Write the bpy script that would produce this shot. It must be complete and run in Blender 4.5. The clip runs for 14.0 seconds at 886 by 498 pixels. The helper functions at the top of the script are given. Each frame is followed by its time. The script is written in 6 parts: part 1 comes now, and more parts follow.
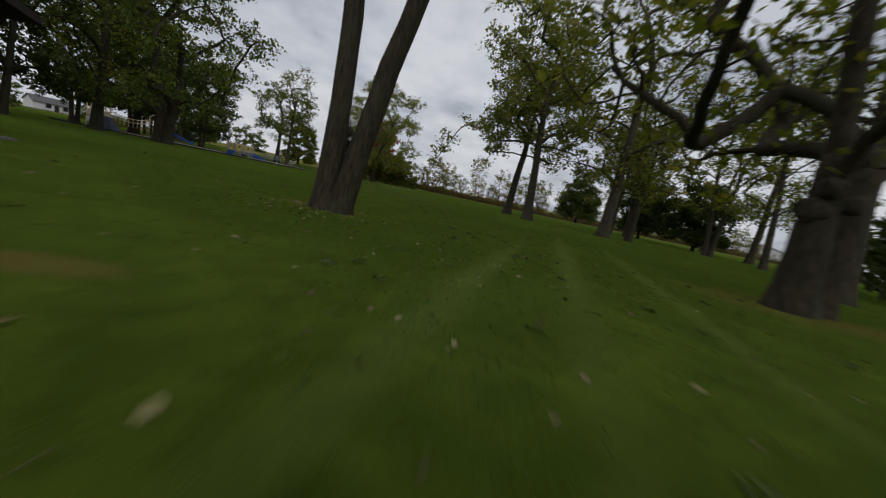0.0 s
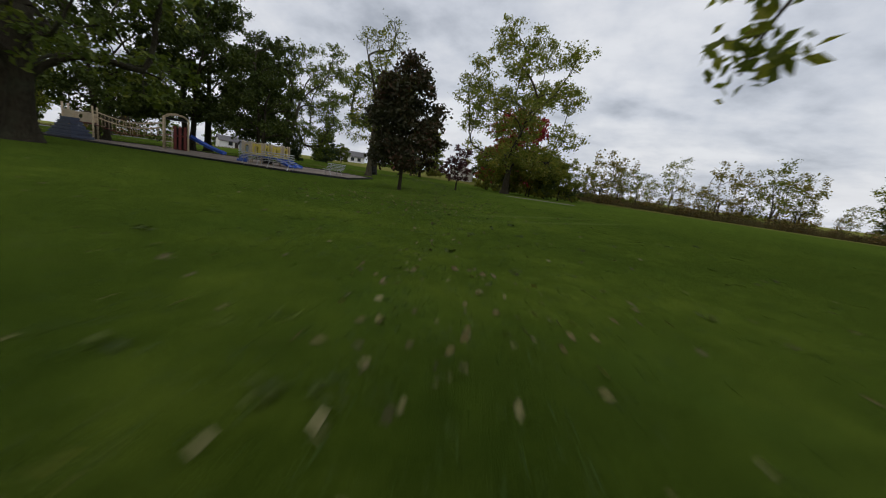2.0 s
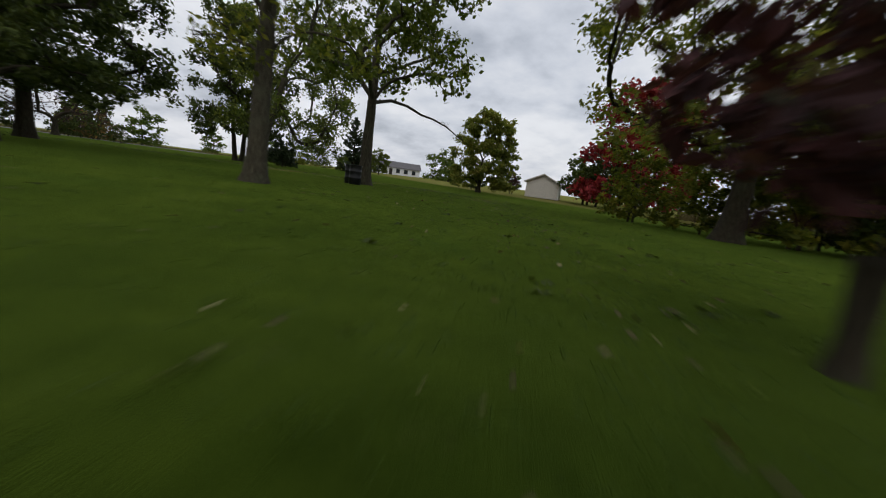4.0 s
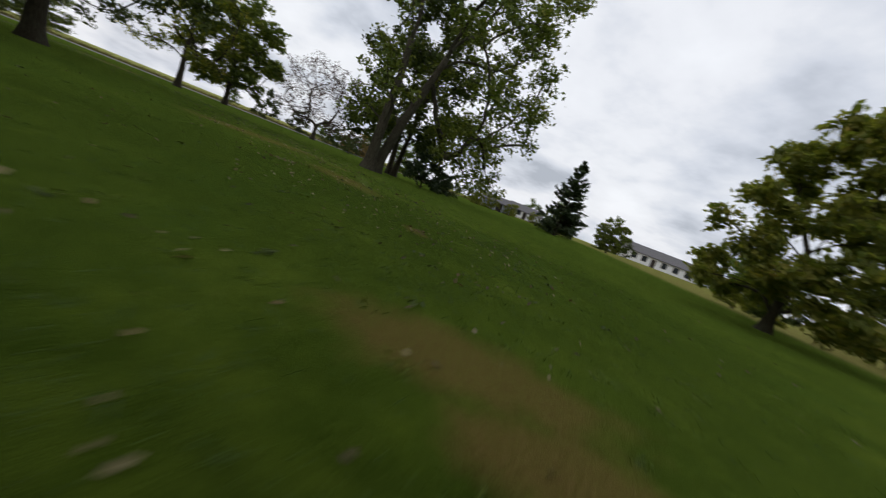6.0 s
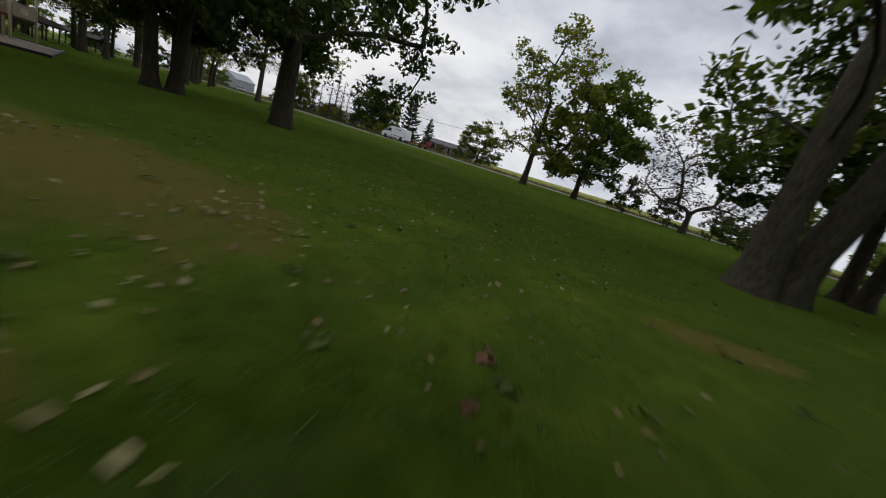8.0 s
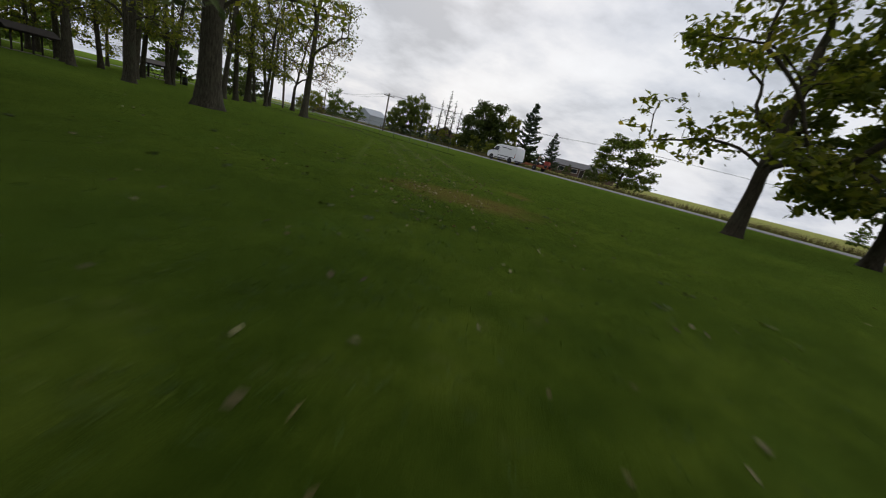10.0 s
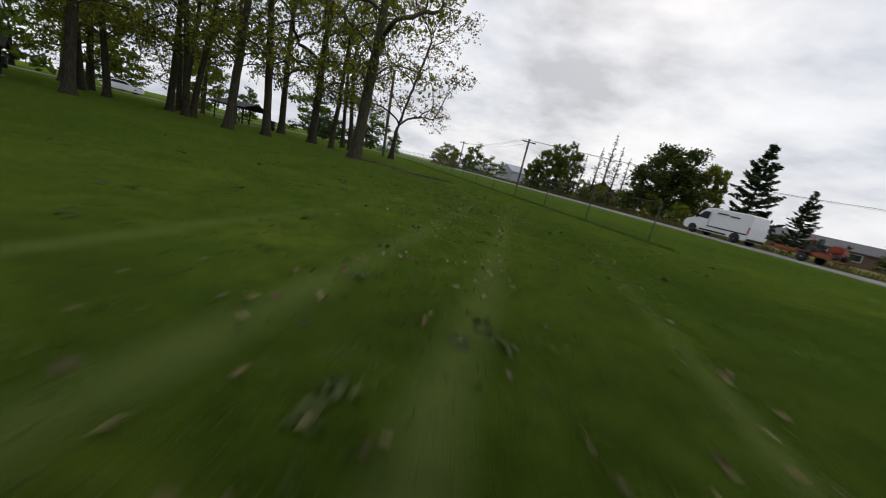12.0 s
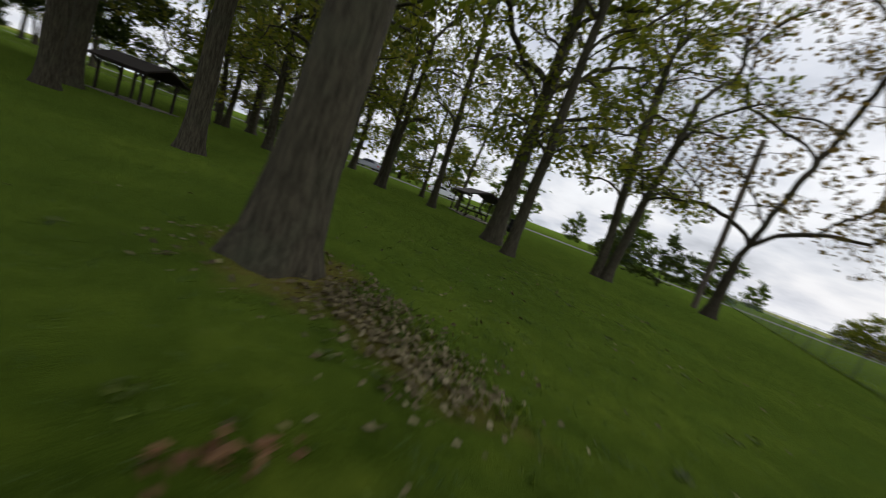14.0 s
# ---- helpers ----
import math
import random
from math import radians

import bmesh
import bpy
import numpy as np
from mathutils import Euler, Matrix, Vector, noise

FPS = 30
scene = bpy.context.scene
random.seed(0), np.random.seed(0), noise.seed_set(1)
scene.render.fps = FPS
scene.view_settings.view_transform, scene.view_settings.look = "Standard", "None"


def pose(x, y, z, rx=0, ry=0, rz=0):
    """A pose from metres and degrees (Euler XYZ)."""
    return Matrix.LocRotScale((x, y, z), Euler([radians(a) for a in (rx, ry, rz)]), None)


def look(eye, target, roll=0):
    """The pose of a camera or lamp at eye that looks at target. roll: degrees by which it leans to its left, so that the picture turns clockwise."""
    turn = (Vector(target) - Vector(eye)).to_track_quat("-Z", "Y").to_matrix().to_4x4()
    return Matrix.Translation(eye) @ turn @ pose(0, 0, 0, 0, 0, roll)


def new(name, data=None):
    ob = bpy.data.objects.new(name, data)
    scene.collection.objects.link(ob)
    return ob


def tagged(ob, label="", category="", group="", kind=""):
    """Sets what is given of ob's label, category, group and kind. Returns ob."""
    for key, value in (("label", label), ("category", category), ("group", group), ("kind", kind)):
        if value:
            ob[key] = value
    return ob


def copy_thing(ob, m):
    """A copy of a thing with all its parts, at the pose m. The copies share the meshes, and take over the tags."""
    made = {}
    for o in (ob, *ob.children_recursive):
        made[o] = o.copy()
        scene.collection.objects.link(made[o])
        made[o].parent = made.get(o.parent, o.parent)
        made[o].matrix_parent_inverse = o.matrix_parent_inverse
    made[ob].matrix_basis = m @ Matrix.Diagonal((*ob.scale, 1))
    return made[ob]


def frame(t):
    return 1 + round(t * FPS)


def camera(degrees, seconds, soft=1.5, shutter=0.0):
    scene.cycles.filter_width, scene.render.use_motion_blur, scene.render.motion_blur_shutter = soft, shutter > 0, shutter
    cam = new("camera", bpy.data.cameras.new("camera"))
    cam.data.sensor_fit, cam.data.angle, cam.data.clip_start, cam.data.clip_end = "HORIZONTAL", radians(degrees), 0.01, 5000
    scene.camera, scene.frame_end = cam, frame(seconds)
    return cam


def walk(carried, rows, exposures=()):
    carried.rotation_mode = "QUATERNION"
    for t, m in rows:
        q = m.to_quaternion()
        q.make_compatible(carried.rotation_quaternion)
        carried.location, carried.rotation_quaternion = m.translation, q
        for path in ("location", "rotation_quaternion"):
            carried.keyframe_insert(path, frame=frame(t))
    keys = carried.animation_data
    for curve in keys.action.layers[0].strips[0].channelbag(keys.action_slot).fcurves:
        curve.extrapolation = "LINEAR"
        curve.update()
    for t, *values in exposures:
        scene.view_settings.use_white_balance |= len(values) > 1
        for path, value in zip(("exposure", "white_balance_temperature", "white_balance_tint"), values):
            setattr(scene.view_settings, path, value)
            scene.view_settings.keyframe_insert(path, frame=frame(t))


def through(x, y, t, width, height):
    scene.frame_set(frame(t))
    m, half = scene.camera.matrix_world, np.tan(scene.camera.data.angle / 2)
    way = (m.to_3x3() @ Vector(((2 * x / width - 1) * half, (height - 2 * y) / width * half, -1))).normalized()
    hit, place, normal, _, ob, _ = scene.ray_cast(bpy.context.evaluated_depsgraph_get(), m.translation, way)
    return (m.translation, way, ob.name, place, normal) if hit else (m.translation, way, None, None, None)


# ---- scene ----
# ---- camera ----
cam = camera(100.58, 14.0, soft=1.1, shutter=0.25)
PATH = [
    (0.0, pose(3.000, -3.600, 0.740, 81.171, -11.605, 1.858)),
    (0.5, pose(3.210, 2.076, 0.630, 80.401, -11.273, 9.799)),
    (1.0, pose(2.568, 7.770, 0.612, 79.916, -9.639, 16.327)),
    (1.5, pose(1.556, 13.986, 0.812, 79.233, -8.500, 21.461)),
    (2.0, pose(-0.318, 20.190, 0.848, 78.891, -7.904, 25.181)),
    (2.5, pose(-2.792, 26.206, 0.706, 78.924, -7.373, 27.458)),
    (3.0, pose(-5.644, 31.816, 0.536, 79.100, -7.192, 29.052)),
    (3.2, pose(-6.693, 33.798, 0.521, 79.085, -7.167, 29.851)),
    (4.2, pose(-12.750, 45.700, 0.610, 80.2, -7.9, 37.0)),
    (5.3, pose(-16.798, 56.876, 0.700, 81.651, -11.915, 48.568)),
    (5.5, pose(-18.023, 58.373, 0.693, 81.712, -16.061, 57.332)),
    (5.7, pose(-19.229, 59.811, 0.711, 80.990, -18.590, 66.893)),
    (6.0, pose(-20.940, 61.844, 0.818, 80.258, -21.720, 79.473)),
    (6.5, pose(-24.763, 64.065, 0.893, 78.236, -23.390, 100.364)),
    (7.0, pose(-28.552, 64.866, 0.940, 76.565, -21.710, 117.968)),
    (7.5, pose(-32.180, 64.228, 1.060, 75.290, -19.039, 130.261)),
    (8.0, pose(-35.774, 62.222, 0.957, 74.927, -16.415, 138.409)),
    (8.2, pose(-37.229, 61.241, 0.783, 75.135, -15.558, 140.827)),
    (10.3, pose(-50.590, 47.146, 1.029, 73.287, -13.521, 161.511)),
    (10.5, pose(-51.248, 45.371, 1.050, 73.252, -13.645, 162.991)),
    (11.0, pose(-52.732, 40.758, 1.021, 73.585, -13.818, 167.743)),
    (11.5, pose(-54.291, 35.960, 0.965, 74.891, -13.751, 175.167)),
    (12.0, pose(-55.041, 31.045, 0.873, 76.750, -13.205, -178.486)),
    (12.5, pose(-55.272, 26.302, 0.943, 78.427, -12.879, -172.478)),
    (13.0, pose(-55.427, 21.608, 1.125, 79.972, -13.210, -164.386)),
    (13.5, pose(-54.990, 16.799, 1.259, 81.437, -16.130, -150.127)),
    (14.0, pose(-53.370, 12.530, 1.144, 80.711, -20.365, -127.197)),
]

WA = (-67.2, 39.8)
VAN_AT = -4.5
walk(cam, PATH, [(0.0, -0.38), (0.5, -0.26), (1.0, -0.12), (2.0, -0.12), (3.0, -0.1), (5.5, 0.04), (6.5, 0.12), (7.0, 0.04), (8.0, -0.1), (10.5, 0.0), (11.5, 0.02), (12.5, 0.04), (13.0, 0.02), (14.0, 0.12)])

# ---- overcast sky and weak sun ----
SKY_GAIN = 1.25
world = bpy.data.worlds.new("overcast_sky")
scene.world = world
world.use_nodes = True


def nd(tree, kind, **inputs):
    """Adds a shader node; keyword values set sockets by name with _ for a blank, or node properties."""
    n = tree.nodes.new(kind)
    for key, value in inputs.items():
        name = key.replace("_", " ")
        if name in n.inputs:
            n.inputs[name].default_value = value
        elif key == "operation":
            n.operation = value
        elif key == "data_type":
            n.data_type = value
        elif key == "blend_type":
            n.blend_type = value
        elif key == "vector_type":
            n.vector_type = value
    return n


def ramp(tree, stops, interp="LINEAR"):
    r = tree.nodes.new("ShaderNodeValToRGB")
    r.color_ramp.interpolation = interp
    while len(r.color_ramp.elements) < len(stops):
        r.color_ramp.elements.new(0.5)
    for e, (at, col) in zip(r.color_ramp.elements, stops):
        e.position = at
        e.color = (*col, 1) if len(col) == 3 else col
    return r


def build_sky():
    t = world.node_tree
    t.nodes.clear()
    out = nd(t, "ShaderNodeOutputWorld")
    bg = nd(t, "ShaderNodeBackground", Strength=SKY_GAIN)
    sky = nd(t, "ShaderNodeTexSky")
    sky.sky_type, sky.sun_disc = "NISHITA", False
    sky.sun_elevation, sky.sun_rotation = radians(38), radians(200)
    sky.air_density, sky.dust_density = 1.5, 4.0
    co = nd(t, "ShaderNodeTexCoord")
    sep = nd(t, "ShaderNodeSeparateXYZ")
    t.links.new(co.outputs["Generated"], sep.inputs[0])
    # cloud deck: direction laid onto a flat layer
    up = nd(t, "ShaderNodeMath", operation="MAXIMUM")
    t.links.new(sep.outputs["Z"], up.inputs[0])
    up.inputs[1].default_value = 0.0
    den = nd(t, "ShaderNodeMath", operation="ADD")
    t.links.new(up.outputs[0], den.inputs[0])
    den.inputs[1].default_value = 0.3
    dx = nd(t, "ShaderNodeMath", operation="DIVIDE")
    dy = nd(t, "ShaderNodeMath", operation="DIVIDE")
    for d, ax in ((dx, "X"), (dy, "Y")):
        t.links.new(sep.outputs[ax], d.inputs[0])
        t.links.new(den.outputs[0], d.inputs[1])
    comb = nd(t, "ShaderNodeCombineXYZ")
    t.links.new(dx.outputs[0], comb.inputs[0])
    t.links.new(dy.outputs[0], comb.inputs[1])
    big = nd(t, "ShaderNodeTexNoise", Scale=1.2, Detail=6.0, Roughness=0.47, Distortion=0.4)
    small = nd(t, "ShaderNodeTexNoise", Scale=4.5, Detail=6.0, Roughness=0.55)
    for n in (big, small):
        t.links.new(comb.outputs[0], n.inputs["Vector"])
    mixn = nd(t, "ShaderNodeMix", data_type="FLOAT")
    mixn.inputs[0].default_value = 0.3
    t.links.new(big.outputs["Fac"], mixn.inputs[2])
    t.links.new(small.outputs["Fac"], mixn.inputs[3])
    cl = ramp(t, [(0.37, (0.35, 0.378, 0.435)), (0.46, (0.52, 0.548, 0.61)), (0.55, (0.66, 0.675, 0.715)), (0.66, (0.725, 0.742, 0.78))])
    t.links.new(mixn.outputs[0], cl.inputs[0])
    skys = nd(t, "ShaderNodeVectorMath", operation="SCALE")
    skys.inputs["Scale"].default_value = 0.09
    t.links.new(sky.outputs[0], skys.inputs[0])
    mx = nd(t, "ShaderNodeMix", data_type="RGBA")
    mx.inputs[0].default_value = 0.92
    t.links.new(skys.outputs[0], mx.inputs[6])
    t.links.new(cl.outputs[0], mx.inputs[7])
    t.links.new(mx.outputs[2], bg.inputs["Color"])
    t.links.new(bg.outputs[0], out.inputs[0])


build_sky()
sun = new("sun", bpy.data.lights.new("sun", "SUN"))
sun.data.energy, sun.data.angle, sun.data.color = 0.5, radians(25), (1.0, 0.96, 0.9)
sun.matrix_world = look((0, 0, 50), (-9, 24, 20))


# ---- materials ----
def material(name, rough=0.7, metal=0.0, spec=0.4):
    m = bpy.data.materials.new(name)
    m.use_nodes = True
    t = m.node_tree
    b = t.nodes["Principled BSDF"]
    b.inputs["Roughness"].default_value, b.inputs["Metallic"].default_value = rough, metal
    b.inputs["Specular IOR Level"].default_value = spec
    return m, t, b


def coords(t, scale=(1, 1, 1), which="Object"):
    co = nd(t, "ShaderNodeTexCoord")
    mp = nd(t, "ShaderNodeMapping")
    mp.inputs["Scale"].default_value = scale
    t.links.new(co.outputs[which], mp.inputs[0])
    return mp.outputs[0]


def noise_of(t, vec, scale, detail=4.0, rough=0.55):
    n = nd(t, "ShaderNodeTexNoise", Scale=scale, Detail=detail, Roughness=rough)
    t.links.new(vec, n.inputs["Vector"])
    return n.outputs["Fac"]


def noise_colour(t, vec, scale):
    n = nd(t, "ShaderNodeTexNoise", Scale=scale, Detail=2.0)
    t.links.new(vec, n.inputs["Vector"])
    return n.outputs["Color"]


def mix(t, fac, a, b, blend="MIX"):
    m = nd(t, "ShaderNodeMix", data_type="RGBA", blend_type=blend)
    for sock, v in ((0, fac), (6, a), (7, b)):
        if isinstance(v, (int, float)):
            m.inputs[sock].default_value = v
        elif isinstance(v, tuple):
            m.inputs[sock].default_value = (*v, 1)
        else:
            t.links.new(v, m.inputs[sock])
    return m.outputs[2]


def bump(t, b, height, strength, dist):
    n = nd(t, "ShaderNodeBump", Strength=strength, Distance=dist)
    t.links.new(height, n.inputs["Height"])
    t.links.new(n.outputs[0], b.inputs["Normal"])


def plain(name, col, rough=0.6, metal=0.0, grime=0.35, scale=6.0, relief=0.002):
    """Painted or solid stuff with grime at two scales and fine relief."""
    m, t, b = material(name, rough, metal)
    v = coords(t)
    a, c = noise_of(t, v, scale), noise_of(t, v, scale * 9, 3.0)
    dark = tuple(x * (1 - grime) for x in col)
    lite = tuple(min(1, x * (1 + grime * 0.35)) for x in col)
    r = ramp(t, [(0.32, dark), (0.55, col), (0.75, lite)])
    t.links.new(a, r.inputs[0])
    out = mix(t, 0.25, r.outputs[0], mix(t, c, dark, lite))
    t.links.new(out, b.inputs["Base Color"])
    bump(t, b, c, 0.25, relief)
    return m


def bark(name, dark, lite, stretch=0.14):
    m, t, b = material(name, 0.9, spec=0.2)
    v = coords(t, (1, 1, stretch))
    w = noise_of(t, v, 26.0, 7.0, 0.7)
    patch = noise_of(t, coords(t), 1.3, 4.0)
    r = ramp(t, [(0.36, dark), (0.52, tuple((p + q) / 2 for p, q in zip(dark, lite))), (0.7, lite)])
    t.links.new(w, r.inputs[0])
    moss = ramp(t, [(0.5, (0, 0, 0)), (0.72, (0.5, 0.5, 0.5))])
    t.links.new(patch, moss.inputs[0])
    t.links.new(mix(t, moss.outputs[0], r.outputs[0], (0.075, 0.085, 0.05)), b.inputs["Base Color"])
    bump(t, b, w, 0.6, 0.025)
    return m


def foliage(name, stops, through=0.45):
    """Leaves; the colour varies from leaf to leaf and in larger drifts."""
    m, t, b = material(name, 0.62, spec=0.25)
    g = nd(t, "ShaderNodeNewGeometry")
    r = ramp(t, stops)
    drift = noise_of(t, coords(t), 0.45, 3.0)
    add = nd(t, "ShaderNodeMath", operation="MULTIPLY_ADD")
    t.links.new(g.outputs["Random Per Island"], add.inputs[0])
    add.inputs[1].default_value = 0.55
    sh = nd(t, "ShaderNodeMapRange")
    sh.inputs["From Min"].default_value, sh.inputs["From Max"].default_value = 0.3, 0.7
    sh.inputs["To Min"].default_value, sh.inputs["To Max"].default_value = 0.0, 0.45
    t.links.new(drift, sh.inputs["Value"])
    t.links.new(sh.outputs[0], add.inputs[2])
    t.links.new(add.outputs[0], r.inputs[0])
    t.links.new(r.outputs[0], b.inputs["Base Color"])
    tr = nd(t, "ShaderNodeBsdfTranslucent")
    t.links.new(mix(t, 1.0, r.outputs[0], (1.15, 1.2, 0.6), "MULTIPLY"), tr.inputs["Color"])
    ms = nd(t, "ShaderNodeMixShader")
    ms.inputs[0].default_value = through
    t.links.new(b.outputs[0], ms.inputs[1])
    t.links.new(tr.outputs[0], ms.inputs[2])
    t.links.new(ms.outputs[0], t.nodes["Material Output"].inputs["Surface"])
    return m


# road: a point on its middle line and its unit direction (southwards)
ROAD_P, ROAD_D = (-76.0, -7.5), (0.2596, -0.9657)
ROAD_N = (0.9657, 0.2596)  # towards the park
# worn patches of bare soil: x, y, long and short half axis, turn in degrees
BARE = [(-52.6, 43.1, 1.75, 1.15, -25), (-55.2, 40.9, 0.85, 0.4, 75), (-22.65, 62.65, 1.0, 0.45, 72), (-21.9, 62.95, 0.7, 0.35, 60),
        (-35.6, 57.7, 2.6, 1.35, -60), (-31.2, 61.2, 1.7, 0.75, 30), (-26.64, 62.77, 0.35, 0.22, 20), (-35.2, 60.6, 0.7, 0.3, -50), (-33.1, 62.9, 0.22, 0.12, 20), (-40.0, 61.9, 0.9, 0.35, -45), (1.0, -1.9, 0.5, 0.2, 15), (0.6, 3.5, 0.9, 0.7, 0),
        (8.7, 2.3, 1.7, 1.4, 0), (-50.0, 11.4, 1.0, 0.8, 0), (-51.4, 10.95, 1.2, 0.35, 12), (-53.7, 13.05, 1.2, 0.35, 16)]
# pale wheel tracks of the mower: from, to, half width
TRACKS = [(-52.6, 44.0, -57.4, 18.0, 0.20), (-51.6, 43.5, -56.3, 19.0, 0.20), (-53.9, 42.0, -58.0, 24.0, 0.18), (-50.0, 44.0, -54.6, 22.0, 0.15), (3.2, -4.5, 7.6, 12.0, 0.27), (2.2, -4.5, 5.0, 6.0, 0.22), (4.6, -4.0, 8.6, 10.5, 0.22),
          (-3.6, 26.0, 1.6, 40.0, 0.22), (-4.6, 26.0, -0.4, 38.0, 0.20), (-28.0, 62.0, -37.0, 61.4, 0.26)]


def grass_material():
    m, t, b = material("mown_lawn", 0.95, spec=0.0)
    b.inputs["Sheen Weight"].default_value, b.inputs["Sheen Roughness"].default_value = 0.29, 0.36
    b.inputs["Sheen Tint"].default_value = (0.56, 0.82, 0.13, 1)
    v = coords(t)
    wide, mid, fine = noise_of(t, v, 0.16, 4.0), noise_of(t, v, 0.9, 6.0, 0.62), noise_of(t, v, 38.0, 4.0, 0.7)
    blades = noise_of(t, coords(t, (1.0, 1.0, 1.0)), 120.0, 2.0, 0.7)
    r = ramp(t, [(0.30, (0.014, 0.027, 0.004)), (0.5, (0.028, 0.046, 0.006)), (0.68, (0.048, 0.070, 0.010))])
    t.links.new(mid, r.inputs[0])
    r2 = ramp(t, [(0.35, (0.5, 0.58, 0.5)), (0.65, (1.3, 1.2, 1.0))])
    t.links.new(wide, r2.inputs[0])
    col = mix(t, 1.0, r.outputs[0], r2.outputs[0], "MULTIPLY")
    r3 = ramp(t, [(0.3, (0.55, 0.58, 0.55)), (0.55, (1.0, 1.0, 1.0)), (0.78, (1.5, 1.42, 1.35))])
    t.links.new(fine, r3.inputs[0])
    col = mix(t, 0.55, col, mix(t, 1.0, col, r3.outputs[0], "MULTIPLY"))
    tuft = ramp(t, [(0.34, (0.55, 0.6, 0.55)), (0.52, (1.0, 1.0, 1.0)), (0.7, (1.4, 1.32, 1.25))])
    t.links.new(noise_of(t, v, 4.2, 5.0, 0.62), tuft.inputs[0])
    col = mix(t, 0.85, col, mix(t, 1.0, col, tuft.outputs[0], "MULTIPLY"))
    # dry thatch and clover
    thatch = ramp(t, [(0.60, (0, 0, 0)), (0.74, (0.55, 0.55, 0.55))])
    t.links.new(noise_of(t, v, 2.7, 7.0, 0.68), thatch.inputs[0])
    col = mix(t, thatch.outputs[0], col, (0.068, 0.074, 0.022))
    # darker clover patches
    clover = ramp(t, [(0.56, (0, 0, 0)), (0.68, (0.6, 0.6, 0.6))])
    t.links.new(noise_of(t, v, 0.42, 5.0, 0.6), clover.inputs[0])
    col = mix(t, clover.outputs[0], col, (0.02, 0.042, 0.006))
    # paler wheel tracks of the mower, broken by noise
    lane = None
    wander = mix(t, 0.16, v, noise_colour(t, v, 0.5), "ADD")
    for x0, y0, x1, y1, wide_ in TRACKS:
        mp = nd(t, "ShaderNodeMapping", vector_type="TEXTURE")
        mp.inputs["Location"].default_value = ((x0 + x1) / 2 + 0.08, (y0 + y1) / 2 + 0.08, 0)
        mp.inputs["Rotation"].default_value = (0, 0, math.atan2(y1 - y0, x1 - x0))
        mp.inputs["Scale"].default_value = (math.hypot(x1 - x0, y1 - y0) / 2, wide_, 1)
        t.links.new(wander, mp.inputs[0])
        ln = nd(t, "ShaderNodeVectorMath", operation="LENGTH")
        t.links.new(mp.outputs[0], ln.inputs[0])
        if lane is None:
            lane = ln.outputs["Value"]
        else:
            mn = nd(t, "ShaderNodeMath", operation="MINIMUM")
            t.links.new(lane, mn.inputs[0])
            t.links.new(ln.outputs["Value"], mn.inputs[1])
            lane = mn.outputs[0]
    worn = ramp(t, [(0.2, (0.85, 0.85, 0.85)), (1.0, (0, 0, 0))])
    t.links.new(lane, worn.inputs[0])
    broken = mix(t, 1.0, worn.outputs[0], mix(t, noise_of(t, v, 1.1, 4.0, 0.6), (0.1, 0.1, 0.1), (1.5, 1.5, 1.5)), "MULTIPLY")
    col = mix(t, broken, col, (0.072, 0.092, 0.026))
    # bare soil
    sep = nd(t, "ShaderNodeSeparateXYZ")
    t.links.new(v, sep.inputs[0])
    edge = noise_of(t, v, 1.7, 7.0, 0.66)
    total = None
    for x, y, a, c, turn in BARE:
        mp = nd(t, "ShaderNodeMapping", vector_type="TEXTURE")
        mp.inputs["Location"].default_value = (x, y, 0)
        mp.inputs["Rotation"].default_value = (0, 0, radians(turn))
        mp.inputs["Scale"].default_value = (a, c, 1)
        t.links.new(v, mp.inputs[0])
        ln = nd(t, "ShaderNodeVectorMath", operation="LENGTH")
        t.links.new(mp.outputs[0], ln.inputs[0])
        if total is None:
            total = ln.outputs["Value"]
        else:
            mn = nd(t, "ShaderNodeMath", operation="MINIMUM")
            t.links.new(total, mn.inputs[0])
            t.links.new(ln.outputs["Value"], mn.inputs[1])
            total = mn.outputs[0]
    ragged = nd(t, "ShaderNodeMath", operation="MULTIPLY_ADD")
    t.links.new(edge, ragged.inputs[0])
    ragged.inputs[1].default_value = 1.7
    t.links.new(total, ragged.inputs[2])
    soil = ramp(t, [(0.0, (0.96, 0.96, 0.96)), (0.5, (0.82, 0.82, 0.82)), (0.69, (0, 0, 0))])
    half = nd(t, "ShaderNodeMath", operation="MULTIPLY")
    t.links.new(ragged.outputs[0], half.inputs[0])
    half.inputs[1].default_value = 0.36
    t.links.new(half.outputs[0], soil.inputs[0])
    earth = ramp(t, [(0.3, (0.055, 0.030, 0.011)), (0.55, (0.098, 0.057, 0.022)), (0.75, (0.15, 0.096, 0.045))])
    t.links.new(fine, earth.inputs[0])
    col = mix(t, soil.outputs[0], col, earth.outputs[0])
    # stubble field beyond the road
    dot = nd(t, "ShaderNodeVectorMath", operation="DOT_PRODUCT")
    t.links.new(v, dot.inputs[0])
    dot.inputs[1].default_value = (ROAD_N[0], ROAD_N[1], 0)
    off = nd(t, "ShaderNodeMapRange")
    base = ROAD_P[0] * ROAD_N[0] + ROAD_P[1] * ROAD_N[1]
    off.inputs["From Min"].default_value, off.inputs["From Max"].default_value = base - 9.0, base - 7.0
    off.inputs["To Min"].default_value, off.inputs["To Max"].default_value = 1.0, 0.0
    t.links.new(dot.outputs["Value"], off.inputs["Value"])
